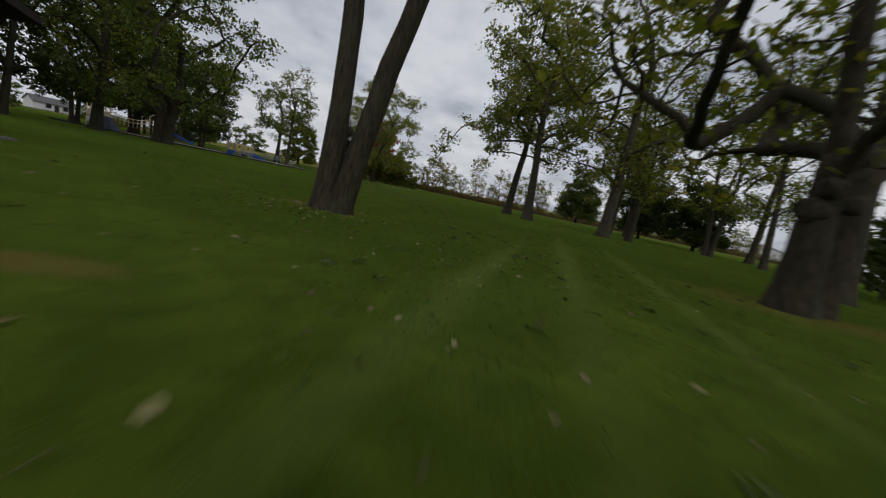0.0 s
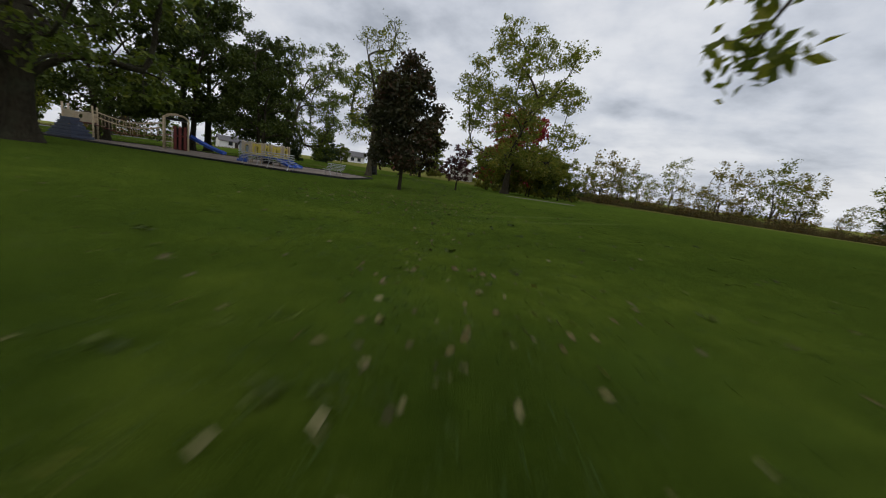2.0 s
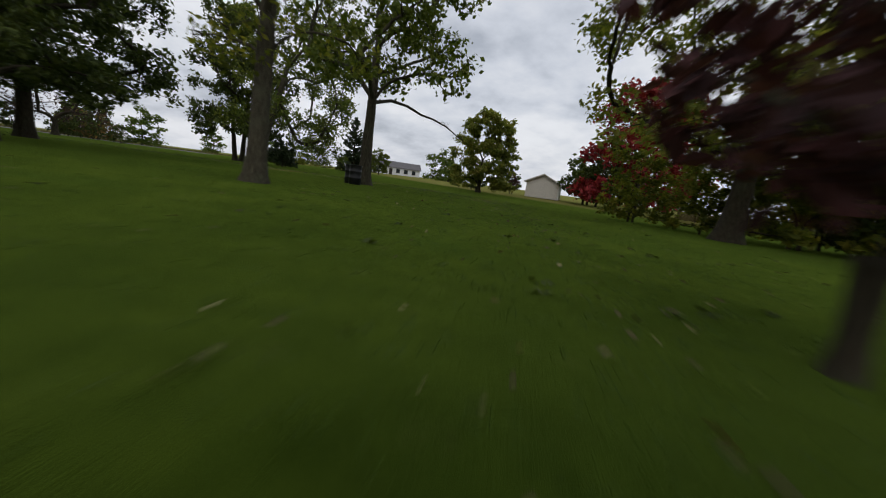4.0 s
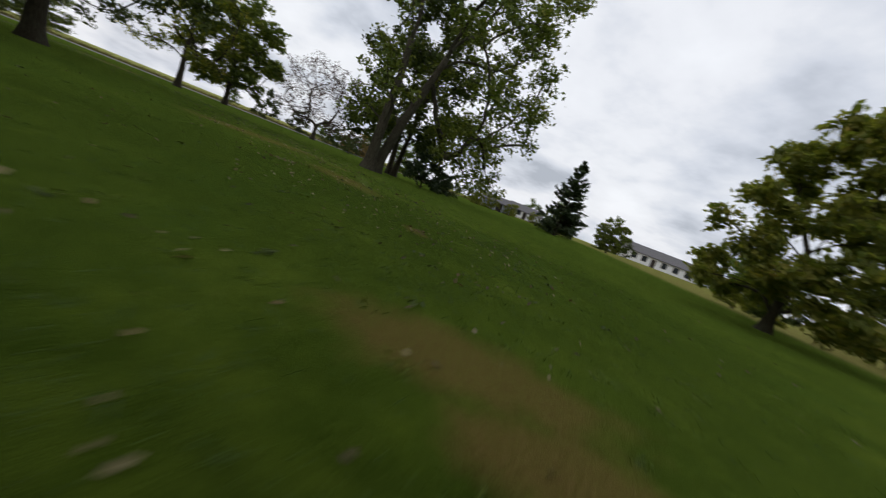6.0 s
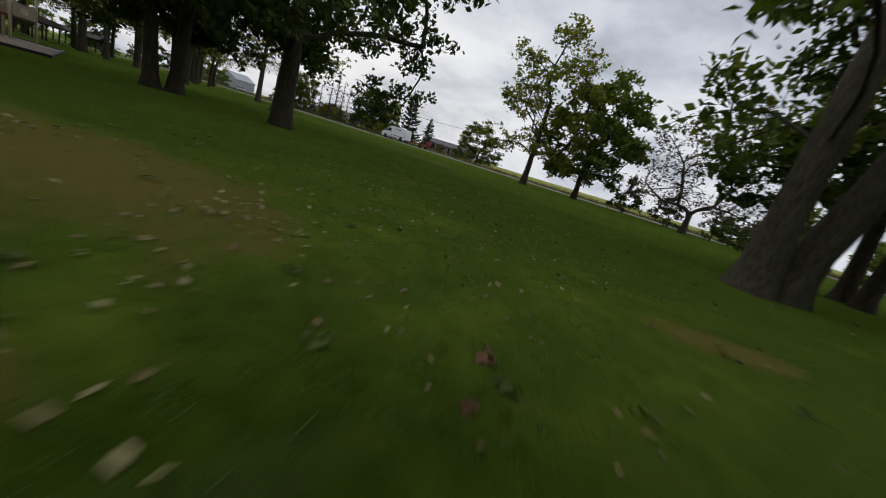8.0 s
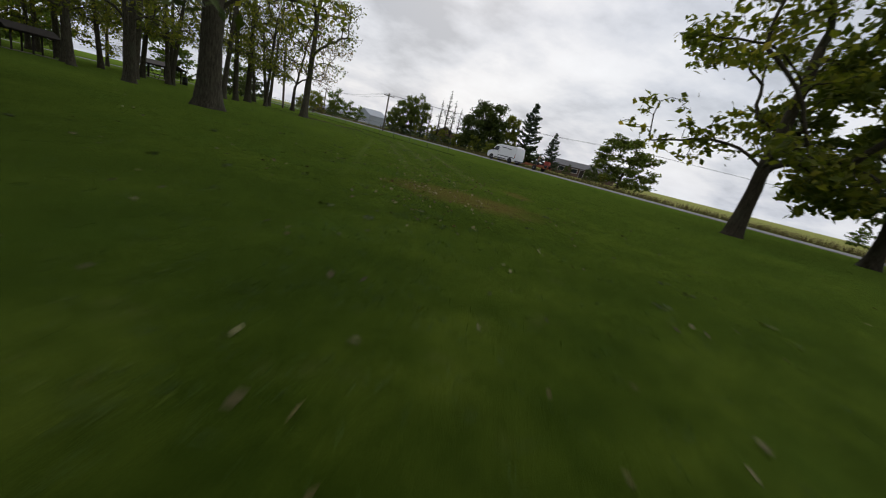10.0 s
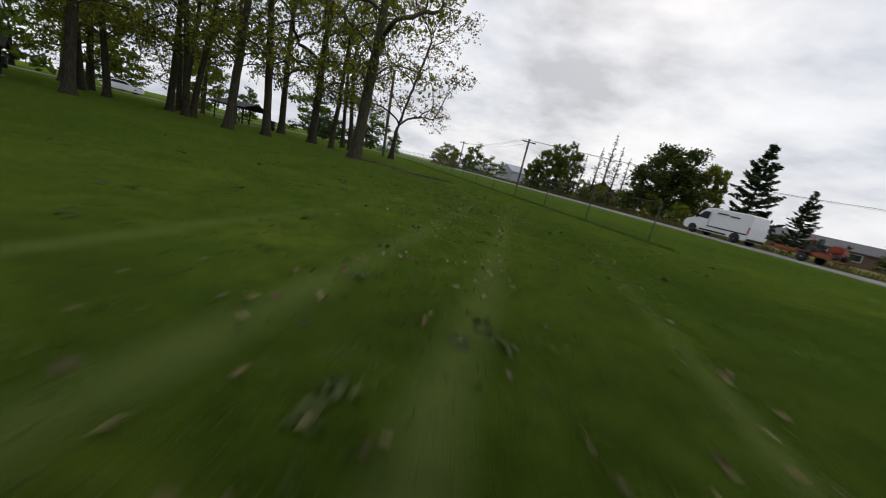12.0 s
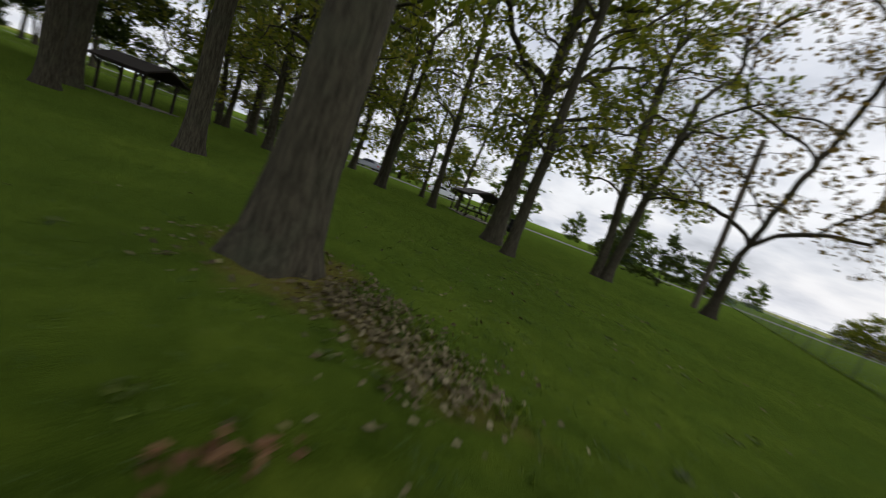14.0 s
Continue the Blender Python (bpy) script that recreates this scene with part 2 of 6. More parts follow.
    straw = ramp(t, [(0.3, (0.13, 0.115, 0.05)), (0.6, (0.23, 0.18, 0.085))])
    t.links.new(mid, straw.inputs[0])
    col = mix(t, off.outputs[0], col, straw.outputs[0])
    # rough meadow north of the park
    far = nd(t, "ShaderNodeMapRange")
    far.inputs["From Min"].default_value, far.inputs["From Max"].default_value = 80.0, 84.0
    xs = nd(t, "ShaderNodeMath", operation="MULTIPLY_ADD")
    t.links.new(sep.outputs["X"], xs.inputs[0])
    xs.inputs[1].default_value = 0.12
    t.links.new(sep.outputs["Y"], xs.inputs[2])
    t.links.new(xs.outputs[0], far.inputs["Value"])
    t.links.new(mix(t, far.outputs[0], col, mix(t, mid, (0.10, 0.075, 0.03), (0.16, 0.125, 0.05))), b.inputs["Base Color"])
    h = nd(t, "ShaderNodeMath", operation="ADD")
    t.links.new(fine, h.inputs[0])
    t.links.new(blades, h.inputs[1])
    bump(t, b, h.outputs[0], 0.45, 0.03)
    return m


GRASS = grass_material()
BLADE = foliage("grass_blades", [(0.0, (0.046, 0.088, 0.012)), (0.5, (0.06, 0.106, 0.016)), (0.85, (0.076, 0.12, 0.022)), (1.0, (0.11, 0.115, 0.04))], 0.5)
BLADE.node_tree.nodes["Principled BSDF"].inputs["Sheen Weight"].default_value = 0.12
BARK_GREY = bark("grey_bark", (0.024, 0.021, 0.013), (0.105, 0.092, 0.06))
BARK_DARK = bark("dark_bark", (0.018, 0.015, 0.010), (0.085, 0.07, 0.044))
LEAF_OLIVE = foliage("olive_leaves", [(0.0, (0.053, 0.073, 0.011)), (0.45, (0.128, 0.152, 0.022)), (0.8, (0.250, 0.240, 0.037)), (1.0, (0.450, 0.331, 0.062))], 0.6)
LEAF_GREEN = foliage("green_leaves", [(0.0, (0.038, 0.067, 0.010)), (0.5, (0.084, 0.127, 0.018)), (0.9, (0.158, 0.202, 0.029)), (1.0, (0.282, 0.234, 0.042))])
LEAF_MOSS = foliage("moss_green_leaves", [(0.0, (0.043, 0.069, 0.010)), (0.5, (0.103, 0.140, 0.020)), (0.9, (0.206, 0.225, 0.033)), (1.0, (0.350, 0.275, 0.050))], 0.35)
LEAF_DARK = foliage("dark_green_leaves", [(0.0, (0.024, 0.038, 0.008)), (0.5, (0.054, 0.078, 0.013)), (1.0, (0.113, 0.138, 0.022))], 0.25)
LEAF_YELLOW = foliage("yellowing_leaves", [(0.0, (0.072, 0.101, 0.021)), (0.45, (0.163, 0.189, 0.039)), (0.85, (0.273, 0.254, 0.055)), (1.0, (0.364, 0.260, 0.065))], 0.6)
LEAF_RUST = foliage("russet_leaves", [(0.0, (0.048, 0.054, 0.017)), (0.5, (0.144, 0.102, 0.036)), (1.0, (0.288, 0.168, 0.054))])
LEAF_GOLD = foliage("golden_brown_leaves", [(0.0, (0.08, 0.09, 0.024)), (0.5, (0.2, 0.175, 0.05)), (1.0, (0.36, 0.25, 0.09))], 0.55)
LEAF_PURPLE = foliage("purple_leaves", [(0.0, (0.029, 0.016, 0.017)), (0.5, (0.072, 0.029, 0.034)), (1.0, (0.156, 0.052, 0.052))])
LEAF_MAROON = foliage("maroon_green_leaves", [(0.0, (0.021, 0.026, 0.012)), (0.5, (0.046, 0.047, 0.019)), (0.8, (0.078, 0.044, 0.026)), (1.0, (0.143, 0.046, 0.039))], 0.25)
LEAF_RED = foliage("red_leaves", [(0.0, (0.090, 0.012, 0.014)), (0.5, (0.240, 0.022, 0.030)), (1.0, (0.400, 0.060, 0.060))])
NEEDLE = foliage("conifer_needles", [(0.0, (0.02, 0.036, 0.016)), (0.6, (0.045, 0.07, 0.028)), (1.0, (0.085, 0.11, 0.04))], 0.15)
TWIG_PURPLE = foliage("sparse_purple_leaves", [(0.0, (0.03, 0.02, 0.02)), (0.6, (0.066, 0.042, 0.04)), (1.0, (0.1, 0.07, 0.055))])
LITTER = foliage("fallen_leaves", [(0.0, (0.06, 0.042, 0.015)), (0.3, (0.135, 0.1, 0.038)), (0.6, (0.21, 0.185, 0.075)), (0.85, (0.29, 0.265, 0.13)), (1.0, (0.42, 0.4, 0.27))], 0.2)
LITTER_BROWN = foliage("brown_leaf_litter", [(0.0, (0.03, 0.025, 0.010)), (0.35, (0.075, 0.058, 0.026)), (0.7, (0.15, 0.125, 0.062)), (1.0, (0.31, 0.27, 0.16))], 0.15)
LITTER_RED = foliage("russet_leaf_litter", [(0.0, (0.035, 0.016, 0.007)), (0.5, (0.09, 0.043, 0.017)), (1.0, (0.16, 0.085, 0.036))], 0.15)
STRAW = foliage("dry_tall_grass", [(0.0, (0.075, 0.06, 0.023)), (0.5, (0.12, 0.095, 0.038)), (1.0, (0.085, 0.1, 0.03))], 0.3)
WHITE = plain("white_siding", (0.72, 0.73, 0.74), 0.6, grime=0.15)
CREAM = plain("cream_siding", (0.55, 0.52, 0.46), 0.6, grime=0.15)
SHINGLE = plain("grey_shingles", (0.13, 0.125, 0.13), 0.9, scale=3.0)
BROWNWALL = plain("brown_siding", (0.14, 0.09, 0.065), 0.8)
DARKWOOD = plain("dark_stained_wood", (0.03, 0.022, 0.017), 0.8)
GLASS = plain("dark_window_glass", (0.03, 0.035, 0.04), 0.08, grime=0.1)
BLACK = plain("black_metal", (0.015, 0.015, 0.016), 0.45)
STEEL = plain("galvanised_steel", (0.42, 0.43, 0.44), 0.4, 0.8, grime=0.3)
POLEWOOD = bark("weathered_pole", (0.07, 0.055, 0.042), (0.2, 0.165, 0.13), 0.05)
GREYMETAL = plain("grey_metal_cladding", (0.33, 0.36, 0.4), 0.5, 0.3)


def road_material(name, lo, hi):
    m, t, b = material(name, 0.9, spec=0.2)
    v = coords(t)
    r = ramp(t, [(0.35, lo), (0.65, hi)])
    t.links.new(noise_of(t, v, 0.5, 6.0), r.inputs[0])
    g = noise_of(t, v, 60.0, 3.0)
    t.links.new(mix(t, 0.5, r.outputs[0], mix(t, 1.0, r.outputs[0], mix(t, g, (0.6, 0.6, 0.6), (1.4, 1.4, 1.4)), "MULTIPLY")), b.inputs["Base Color"])
    bump(t, b, g, 0.5, 0.01)
    return m


ASPHALT = road_material("worn_asphalt", (0.15, 0.148, 0.145), (0.24, 0.235, 0.23))
GRAVEL = road_material("pale_gravel", (0.13, 0.115, 0.095), (0.25, 0.225, 0.19))
CHIPS = road_material("wood_chips", (0.13, 0.105, 0.085), (0.24, 0.2, 0.165))


# ---- building helpers ----
def mesh_of(name, verts, faces, mat, smooth=False):
    me = bpy.data.meshes.new(name)
    me.from_pydata(verts, [], faces)
    me.materials.append(mat)
    if smooth:
        me.polygons.foreach_set("use_smooth", [True] * len(me.polygons))
    me.update()
    return me


def obj(name, me, parent=None, label=""):
    ob = new(name, me)
    if parent is not None:
        ob.parent = parent
    return tagged(ob, label)


def part(name, bm, mat, parent, label=""):
    me = bpy.data.meshes.new(name)
    bm.to_mesh(me)
    bm.free()
    me.materials.append(mat)
    return obj(name, me, parent, label)


def thing(name, m, label, category, group="", kind=""):
    ob = new(name)
    ob.matrix_basis = m
    ob.empty_display_size = 0.2
    return tagged(ob, label, category, group, kind)


def box(bm, x0, x1, y0, y1, z0, z1, bevel=0.0, m=None):
    """A box, its edges bevelled, added to bm."""
    got = bmesh.ops.create_cube(bm, size=1.0)["verts"]
    bmesh.ops.scale(bm, verts=got, vec=(x1 - x0, y1 - y0, z1 - z0))
    bmesh.ops.translate(bm, verts=got, vec=((x0 + x1) / 2, (y0 + y1) / 2, (z0 + z1) / 2))
    if bevel > 0:
        es = list({e for v in got for e in v.link_edges})
        got = list({v for f in bmesh.ops.bevel(bm, geom=es, offset=bevel, segments=2, affect="EDGES", clamp_overlap=True)["faces"] for v in f.verts} | {v for v in got if v.is_valid})
    if m is not None:
        bmesh.ops.transform(bm, matrix=m, verts=[v for v in got if v.is_valid])
    return bm


def tube_data(lines, sides):
    """Vertices and faces of tapered tubes: lines of (points, radii)."""
    V, F, n0 = [], [], 0
    for (pts, rad), k in zip(lines, sides):
        P = np.asarray(pts, float)
        n = len(P)
        T = np.gradient(P, axis=0)
        T /= np.linalg.norm(T, axis=1)[:, None] + 1e-9
        ref = np.array([0, 0, 1.0]) if abs(T[0][2]) < 0.8 else np.array([1.0, 0, 0])
        A = np.cross(T, ref)
        A /= np.linalg.norm(A, axis=1)[:, None] + 1e-9
        B = np.cross(T, A)
        a = np.arange(k) * 2 * np.pi / k
        ring = np.cos(a)[None, :, None] * A[:, None, :] + np.sin(a)[None, :, None] * B[:, None, :]
        R = np.asarray(rad, float)
        R = R[:, None] if R.ndim == 1 else R
        V.append((P[:, None, :] + ring * R[:, :, None]).reshape(-1, 3))
        for i in range(n - 1):
            o = n0 + i * k
            for j in range(k):
                q = (j + 1) % k
                F.append((o + j, o + q, o + k + q, o + k + j))
        F.append(tuple(n0 + (n - 1) * k + j for j in range(k)))
        n0 += n * k
    return np.concatenate(V).tolist(), F


def tubes(name, lines, sides, mat, parent=None, label=""):
    v, f = tube_data(lines, [sides] * len(lines) if isinstance(sides, int) else sides)
    return obj(name, mesh_of(name, v, f, mat, True), parent, label)


def leaf_data(C, N, size, rng, long=1.5):
    """Small pointed leaves at the points C with normals near N."""
    n = len(C)
    N = N / (np.linalg.norm(N, axis=1)[:, None] + 1e-9)
    r = rng.normal(size=(n, 3))
    A = np.cross(N, r)
    A /= np.linalg.norm(A, axis=1)[:, None] + 1e-9
    B = np.cross(N, A)
    s = (size * rng.uniform(0.6, 1.35, n))[:, None]
    w = s * rng.uniform(0.35, 0.5, n)[:, None]
    tip, tail = C + A * s * long * 0.5, C - A * s * long * 0.5
    lift = N * s * 0.12
    V = np.stack([tail, C + B * w + lift, tip, C - B * w + lift], 1).reshape(-1, 3)
    F = np.arange(4 * n).reshape(n, 4)
    return V, F


def leaves(name, C, N, size, rng, mat, parent, label="", long=1.5):
    V, F = leaf_data(np.asarray(C), np.asarray(N), size, rng, long)
    return obj(name, mesh_of(name, V.tolist(), F.tolist(), mat), parent, label)


# ---- trees ----
def unit(v):
    return v / (np.linalg.norm(v) + 1e-9)


def bend(start, way, length, n, lift, wob, rng):
    """A wavering line that starts along way and is drawn up (or down) by lift."""
    pts, p, d = [np.array(start, float)], np.array(start, float), unit(np.array(way, float))
    for i in range(n):
        d = unit(d + np.array([0, 0, lift / n]) + rng.normal(size=3) * wob)
        p = p + d * length / n
        pts.append(p)
    return pts


def along(pts, s):
    x = s * (len(pts) - 1)
    i = min(int(x), len(pts) - 2)
    return pts[i] + (pts[i + 1] - pts[i]) * (x - i), unit(pts[i + 1] - pts[i])


def crown_lumps(rng, H, h0, spread, prof, lumps, side, lean):
    """Centres of leafy masses, spread evenly through the crown's outline."""
    n = 500
    u = rng.uniform(0.03, 0.95, n)
    a = rng.uniform(0, 2 * np.pi, n)
    rho = np.interp(u, [0, 0.45, 1], prof) * spread * np.sqrt(rng.uniform(0.08, 1, n)) * 0.8
    if side is not None:
        rho = rho * (1 + side[1] * np.cos(a - radians(side[0])))
    z = H * (h0 + (1 - h0) * u)
    C = np.stack([rho * np.cos(a) + lean[0] * (z / H) ** 1.2, rho * np.sin(a) + lean[1] * (z / H) ** 1.2, z], 1)
    pick = [int(np.argmax(z - rho))]
    d = np.linalg.norm(C - C[pick[0]], axis=1)
    while len(pick) < lumps:
        k = int(np.argmax(d * rng.uniform(0.75, 1.0, n)))
        pick.append(k)
        d = np.minimum(d, np.linalg.norm(C - C[k], axis=1))
    return C[pick]


def sprout(P, par, A, step, kill, rng, up, limit=60):
    """Lets twigs grow from the branch points P towards the places A until each is reached."""
    near, dist = np.zeros(len(A), int), np.full(len(A), 1e9)

    def meet(lo):
        D = np.linalg.norm(A[:, None, :] - P[None, lo:, :], axis=2)
        k = D.argmin(1)
        m = D[np.arange(len(A)), k]
        better = m < dist
        near[better], dist[better] = k[better] + lo, m[better]

    meet(0)
    alive = dist > kill
    for _ in range(limit):
        if not alive.any():
            break
        idx = near[alive]
        V = A[alive] - P[idx]
        V /= np.linalg.norm(V, axis=1)[:, None] + 1e-9
        acc = np.zeros((len(P), 3))
        np.add.at(acc, idx, V)
        who = np.unique(idx)
        d = acc[who]
        d = d / (np.linalg.norm(d, axis=1)[:, None] + 1e-9) + rng.normal(size=(len(who), 3)) * 0.2 + np.array([0, 0, up])
        Q = P[who] + d / (np.linalg.norm(d, axis=1)[:, None] + 1e-9) * step
        gap = np.linalg.norm(Q[:, None, :] - P[None, :, :], axis=2).min(1)
        ok = gap > 0.45 * step
        stuck = who[~ok]
        alive &= ~np.isin(near, stuck)
        if not ok.any():
            continue
        lo = len(P)
        P = np.concatenate([P, Q[ok]])
        par = par + [int(w) for w in who[ok]]
        meet(lo)
        alive &= dist > kill
    return P, par


def make_tree(name, label, H, r, seed, bark_mat, leaf_mat, h0=0.3, spread=5.0, prof=(0.8, 1.0, 0.45), lead=0.5, lumps=16, na=34, per=16, size=0.15,
              sig=0.2, fat=1.0, stems=((0, 0, 0, 0),), extra=(), side=None, flare=0.7, up=0.06, step=0.36, group="", category="tree", thin=1.95, bow=0.5):
    """A broadleaf tree: flared stems, limbs that fork towards masses of foliage, twigs grown through each mass, single leaves on the twigs.
    stems: x, y at the foot and drift of the top; h0: where the crown begins, as a share of H; prof: reach low, middle and top;
    extra: more leafy masses (x, y, z, radius, share of leaves); lead: how high the stem stays whole."""
    rng = np.random.default_rng(seed)
    top = thing(name, pose(0, 0, 0), label, category, group)
    lines, sides = [], []
    P, par, rad0 = [], [], {}
    for sx, sy, dx, dy in stems:
        n = 14
        z = (np.linspace(0, 1, n) ** 1.3) * lead
        wave = np.cumsum(rng.normal(size=(n, 2)) * 0.035 * H / 12, axis=0)
        pts = np.stack([sx + dx * z ** 1.2 + wave[:, 0] * z * 1.5, sy + dy * z ** 1.2 + wave[:, 1] * z * 1.5, z * H - 0.12], 1)
        k = 14
        ang = np.arange(k) * 2 * np.pi / k
        lobes = 0.5 + 0.5 * np.cos(ang * 5 + rng.uniform(0, 6))
        rad = r * (1 - 0.62 * (z / lead) ** 0.9 * (0.55 + 0.45 * lead)) + 0.01
        R = rad[:, None] * (1 + flare * np.exp(-z * H / (1.1 * r + 0.1))[:, None] * (0.45 + 0.75 * lobes[None, :]) + rng.normal(size=(n, k)) * 0.035)
        lines.append((pts, R))
        sides.append(k)
        for i, p in enumerate(pts):
            rad0[len(P)] = rad[i]
            par.append(len(P) - 1 if i else -1)
            P.append(p)
    lean = (np.mean([s[0] + s[2] for s in stems]), np.mean([s[1] + s[3] for s in stems]))
    L = crown_lumps(rng, H, h0, spread, prof, lumps, side, lean)
    rl = np.full(len(L), fat * 0.74 * (spread ** 2 * (1 - h0) * H / max(4, lumps)) ** (1 / 3)) * rng.uniform(0.75, 1.15, len(L))
    share = np.ones(len(L))
    if extra:
        L = np.concatenate([L, [e[:3] for e in extra]])
        rl = np.concatenate([rl, [e[3] for e in extra]])
        share = np.concatenate([share, [e[4] if len(e) > 4 else 1.0 for e in extra]])
    foot = np.array([s[:2] for s in stems]).mean(0)
    order = np.argsort(np.linalg.norm(L[:, :2] - foot, axis=1) + 0.35 * L[:, 2])
    low_z = 0.72 * h0 * H
    for i in order:
        Q = np.array(P)
        V = L[i] - Q
        far = np.linalg.norm(V, axis=1)
        rise = V[:, 2] / (far + 1e-9)
        cost = far * (1 + 0.9 * np.maximum(0, 0.45 - rise)) + np.where(Q[:, 2] < min(low_z, L[i][2] * 0.7), 50, 0)
        whole = np.arange(len(Q)) < len(rad0)
        cost[~whole] += 0.16 * H * spread / (H + spread)
        if i >= lumps:
            cost = far + np.where(whole, 2.5 + 0.6 * np.maximum(0, -V[:, 2]), 0)
            cost[Q[:, 2] < 0.8 * h0 * H] += 50
        a = int(np.argmin(cost))
        b, p0 = L[i], Q[a]
        gap = np.linalg.norm(b - p0)
        m = max(3, int(gap / step))
        tan = unit(Q[a] - Q[par[a]]) if par[a] >= 0 else np.array([0, 0, 1.0])
        knee = p0 + (tan * 0.35 + np.array([0, 0, 0 if i >= lumps else bow * (1.0 if a in rad0 else 0.35)]) + unit(b - p0) * 0.7) * gap * 0.36 + rng.normal(size=3) * gap * 0.05
        last = a
        wob = rng.normal(size=3) * 0
        for s in np.linspace(0, 1, m + 1)[1:]:
            wob = wob * 0.8 + rng.normal(size=3) * step * 0.1
            p = p0 * (1 - s) ** 2 + 2 * knee * s * (1 - s) + b * s * s + wob
            par.append(last)
            last = len(P)
            P.append(p)
    A, F = [], []
    for c, q in zip(L, rl):
        k = int(na * (q / rl.mean()) ** 2)
        d = rng.normal(size=(k, 3))
        d = d / np.linalg.norm(d, axis=1)[:, None] * (rng.uniform(0.1, 1, k) ** 0.45)[:, None] * q * np.array([1, 1, 0.78])
        A.append(c + d)
    A = np.concatenate(A)
    A = A[A[:, 2] > 0.35]
    P, par = sprout(np.array(P), par, A, step, step * 1.1, rng, up)
    n = len(P)
    kids = [[] for _ in range(n)]
    for i, q in enumerate(par):
        if q >= 0:
            kids[q].append(i)
    tips = np.zeros(n)
    for i in range(n - 1, -1, -1):
        if not kids[i]:
            tips[i] = 1
        if par[i] >= 0:
            tips[par[i]] += tips[i]
    rad = np.maximum(0.007, 0.9 * r * (tips / max(tips[i] for i in rad0)) ** (1 / thin))
    for i, q in rad0.items():
        rad[i] = q
    for i in range(len(rad0), n):
        rad[i] = min(rad[i], rad[par[i]] * (0.78 if par[i] in rad0 else 1.0))
    heads = [(i, k) for i in range(n) for j, k in enumerate(sorted(kids[i], key=lambda q: -tips[q])) if k not in rad0 and (j > 0 or i in rad0)]
    for a, i in heads:
        line, w = [P[a]], [rad[i] * (1.25 if a in rad0 else 1.0)]
        while True:
            line.append(P[i])
            w.append(rad[i])
            nxt = sorted(kids[i], key=lambda q: -tips[q])
            if not nxt:
                break
            i = nxt[0]
        w[-1] *= 0.5
        lines.append((line, w))
        sides.append(8 if w[0] > 0.09 else 5 if w[0] > 0.04 else 4 if w[0] > 0.018 else 3)
    v, f = tube_data(lines, sides)
    obj("trunk", mesh_of("trunk", v, f, bark_mat, True), top)
    fine = np.array([i for i in range(n) if tips[i] <= 2.5 and i not in rad0])
    mass = np.linalg.norm(P[fine][:, None, :] - L[None], axis=2).argmin(1)
    k = rng.poisson(per * share[mass] * rng.choice([0.35, 1.0, 1.5], len(fine)))
    at = np.repeat(fine, k)
    C = P[at] + rng.normal(size=(len(at), 3)) * sig * np.array([1, 1, 0.75]) + np.array([0, 0, -0.35 * sig])
    N = rng.normal(size=C.shape) + np.array([0, 0, 0.7])
    keep = C[:, 2] > 0.12
    leaves("crown", C[keep], N[keep], size, rng, leaf_mat, top)
    return top


def make_conifer(name, label, H, R, seed, gaps=0.0, mat=None, rows=26, tilt=-8, dense=26, group="", needle=1.0):
    """A spruce: a straight stem, whorls of boughs bent up at the tips, and flat sprays of needle-bearing twigs."""
    rng = np.random.default_rng(seed)
    top = thing(name, pose(0, 0, 0), label, "conifer", group)
    lines, sides, C, N = [([(0, 0, -0.1), (0.03, 0, H * 0.5), (0, 0.02, H)], [0.022 * H, 0.012 * H, 0.01])], [8], [], []
    for i in range(rows):
        u = (i + rng.uniform(-0.3, 0.3)) / rows
        z = H * (0.07 + 0.92 * max(0, u))
        reach = R * (1 - u) ** 0.8 * rng.uniform(0.72, 1.2) + 0.12
        for j in range(7 if u < 0.7 else 5):
            if rng.uniform() < gaps:
                continue
            az = rng.uniform(0, 2 * np.pi)
            e = radians(tilt + 38 * u + rng.uniform(-9, 9))
            out = reach * rng.uniform(0.65, 1.1)
            br = bend((0, 0, z), (math.cos(az) * math.cos(e), math.sin(az) * math.cos(e), math.sin(e)), out, 5, 0.4, 0.06, rng)
            lines.append((br, np.linspace(0.03, 0.006, 6)))
            sides.append(4)
            k = int(dense * (0.35 + out / R))
            s = rng.uniform(0.15, 1, k) ** 0.8
            B = np.array(br)
            x = s * 4.999
            ii = x.astype(int)
            Q = B[ii] + (B[ii + 1] - B[ii]) * (x - ii)[:, None]
            lat = np.cross(unit(br[-1] - br[0]), (0, 0, 1.0))
            Q = Q + lat * (rng.uniform(-1, 1, k) * 0.2 * out * (1.2 - s))[:, None] + np.array([0, 0, -1.0]) * np.abs(rng.normal(size=k) * 0.07)[:, None]
            C.append(Q)
            N.append(rng.normal(size=(k, 3)) * 0.5 + np.array([0, 0, 1.0]))
    v, f = tube_data(lines, sides)
    obj("trunk", mesh_of("trunk", v, f, BARK_DARK, True), top)
    leaves("crown", np.concatenate(C), np.concatenate(N), needle * 0.1 * R, rng, mat or NEEDLE, top, long=2.0)
    return top


def rise(x, y):
    """Height of the ground: flat park, climbing gently towards the gardens in the north."""
    return float(0.026 * np.clip(y - 66.0 - 0.35 * abs(x + 32.0), 0, 80.0))


def put(ob, x, y, turn=0.0, scale=1.0, tall=None):
    ob.matrix_basis = Matrix.LocRotScale((x, y, rise(x, y)), Euler((0, 0, radians(turn))), (scale, scale, tall or scale))
    return ob


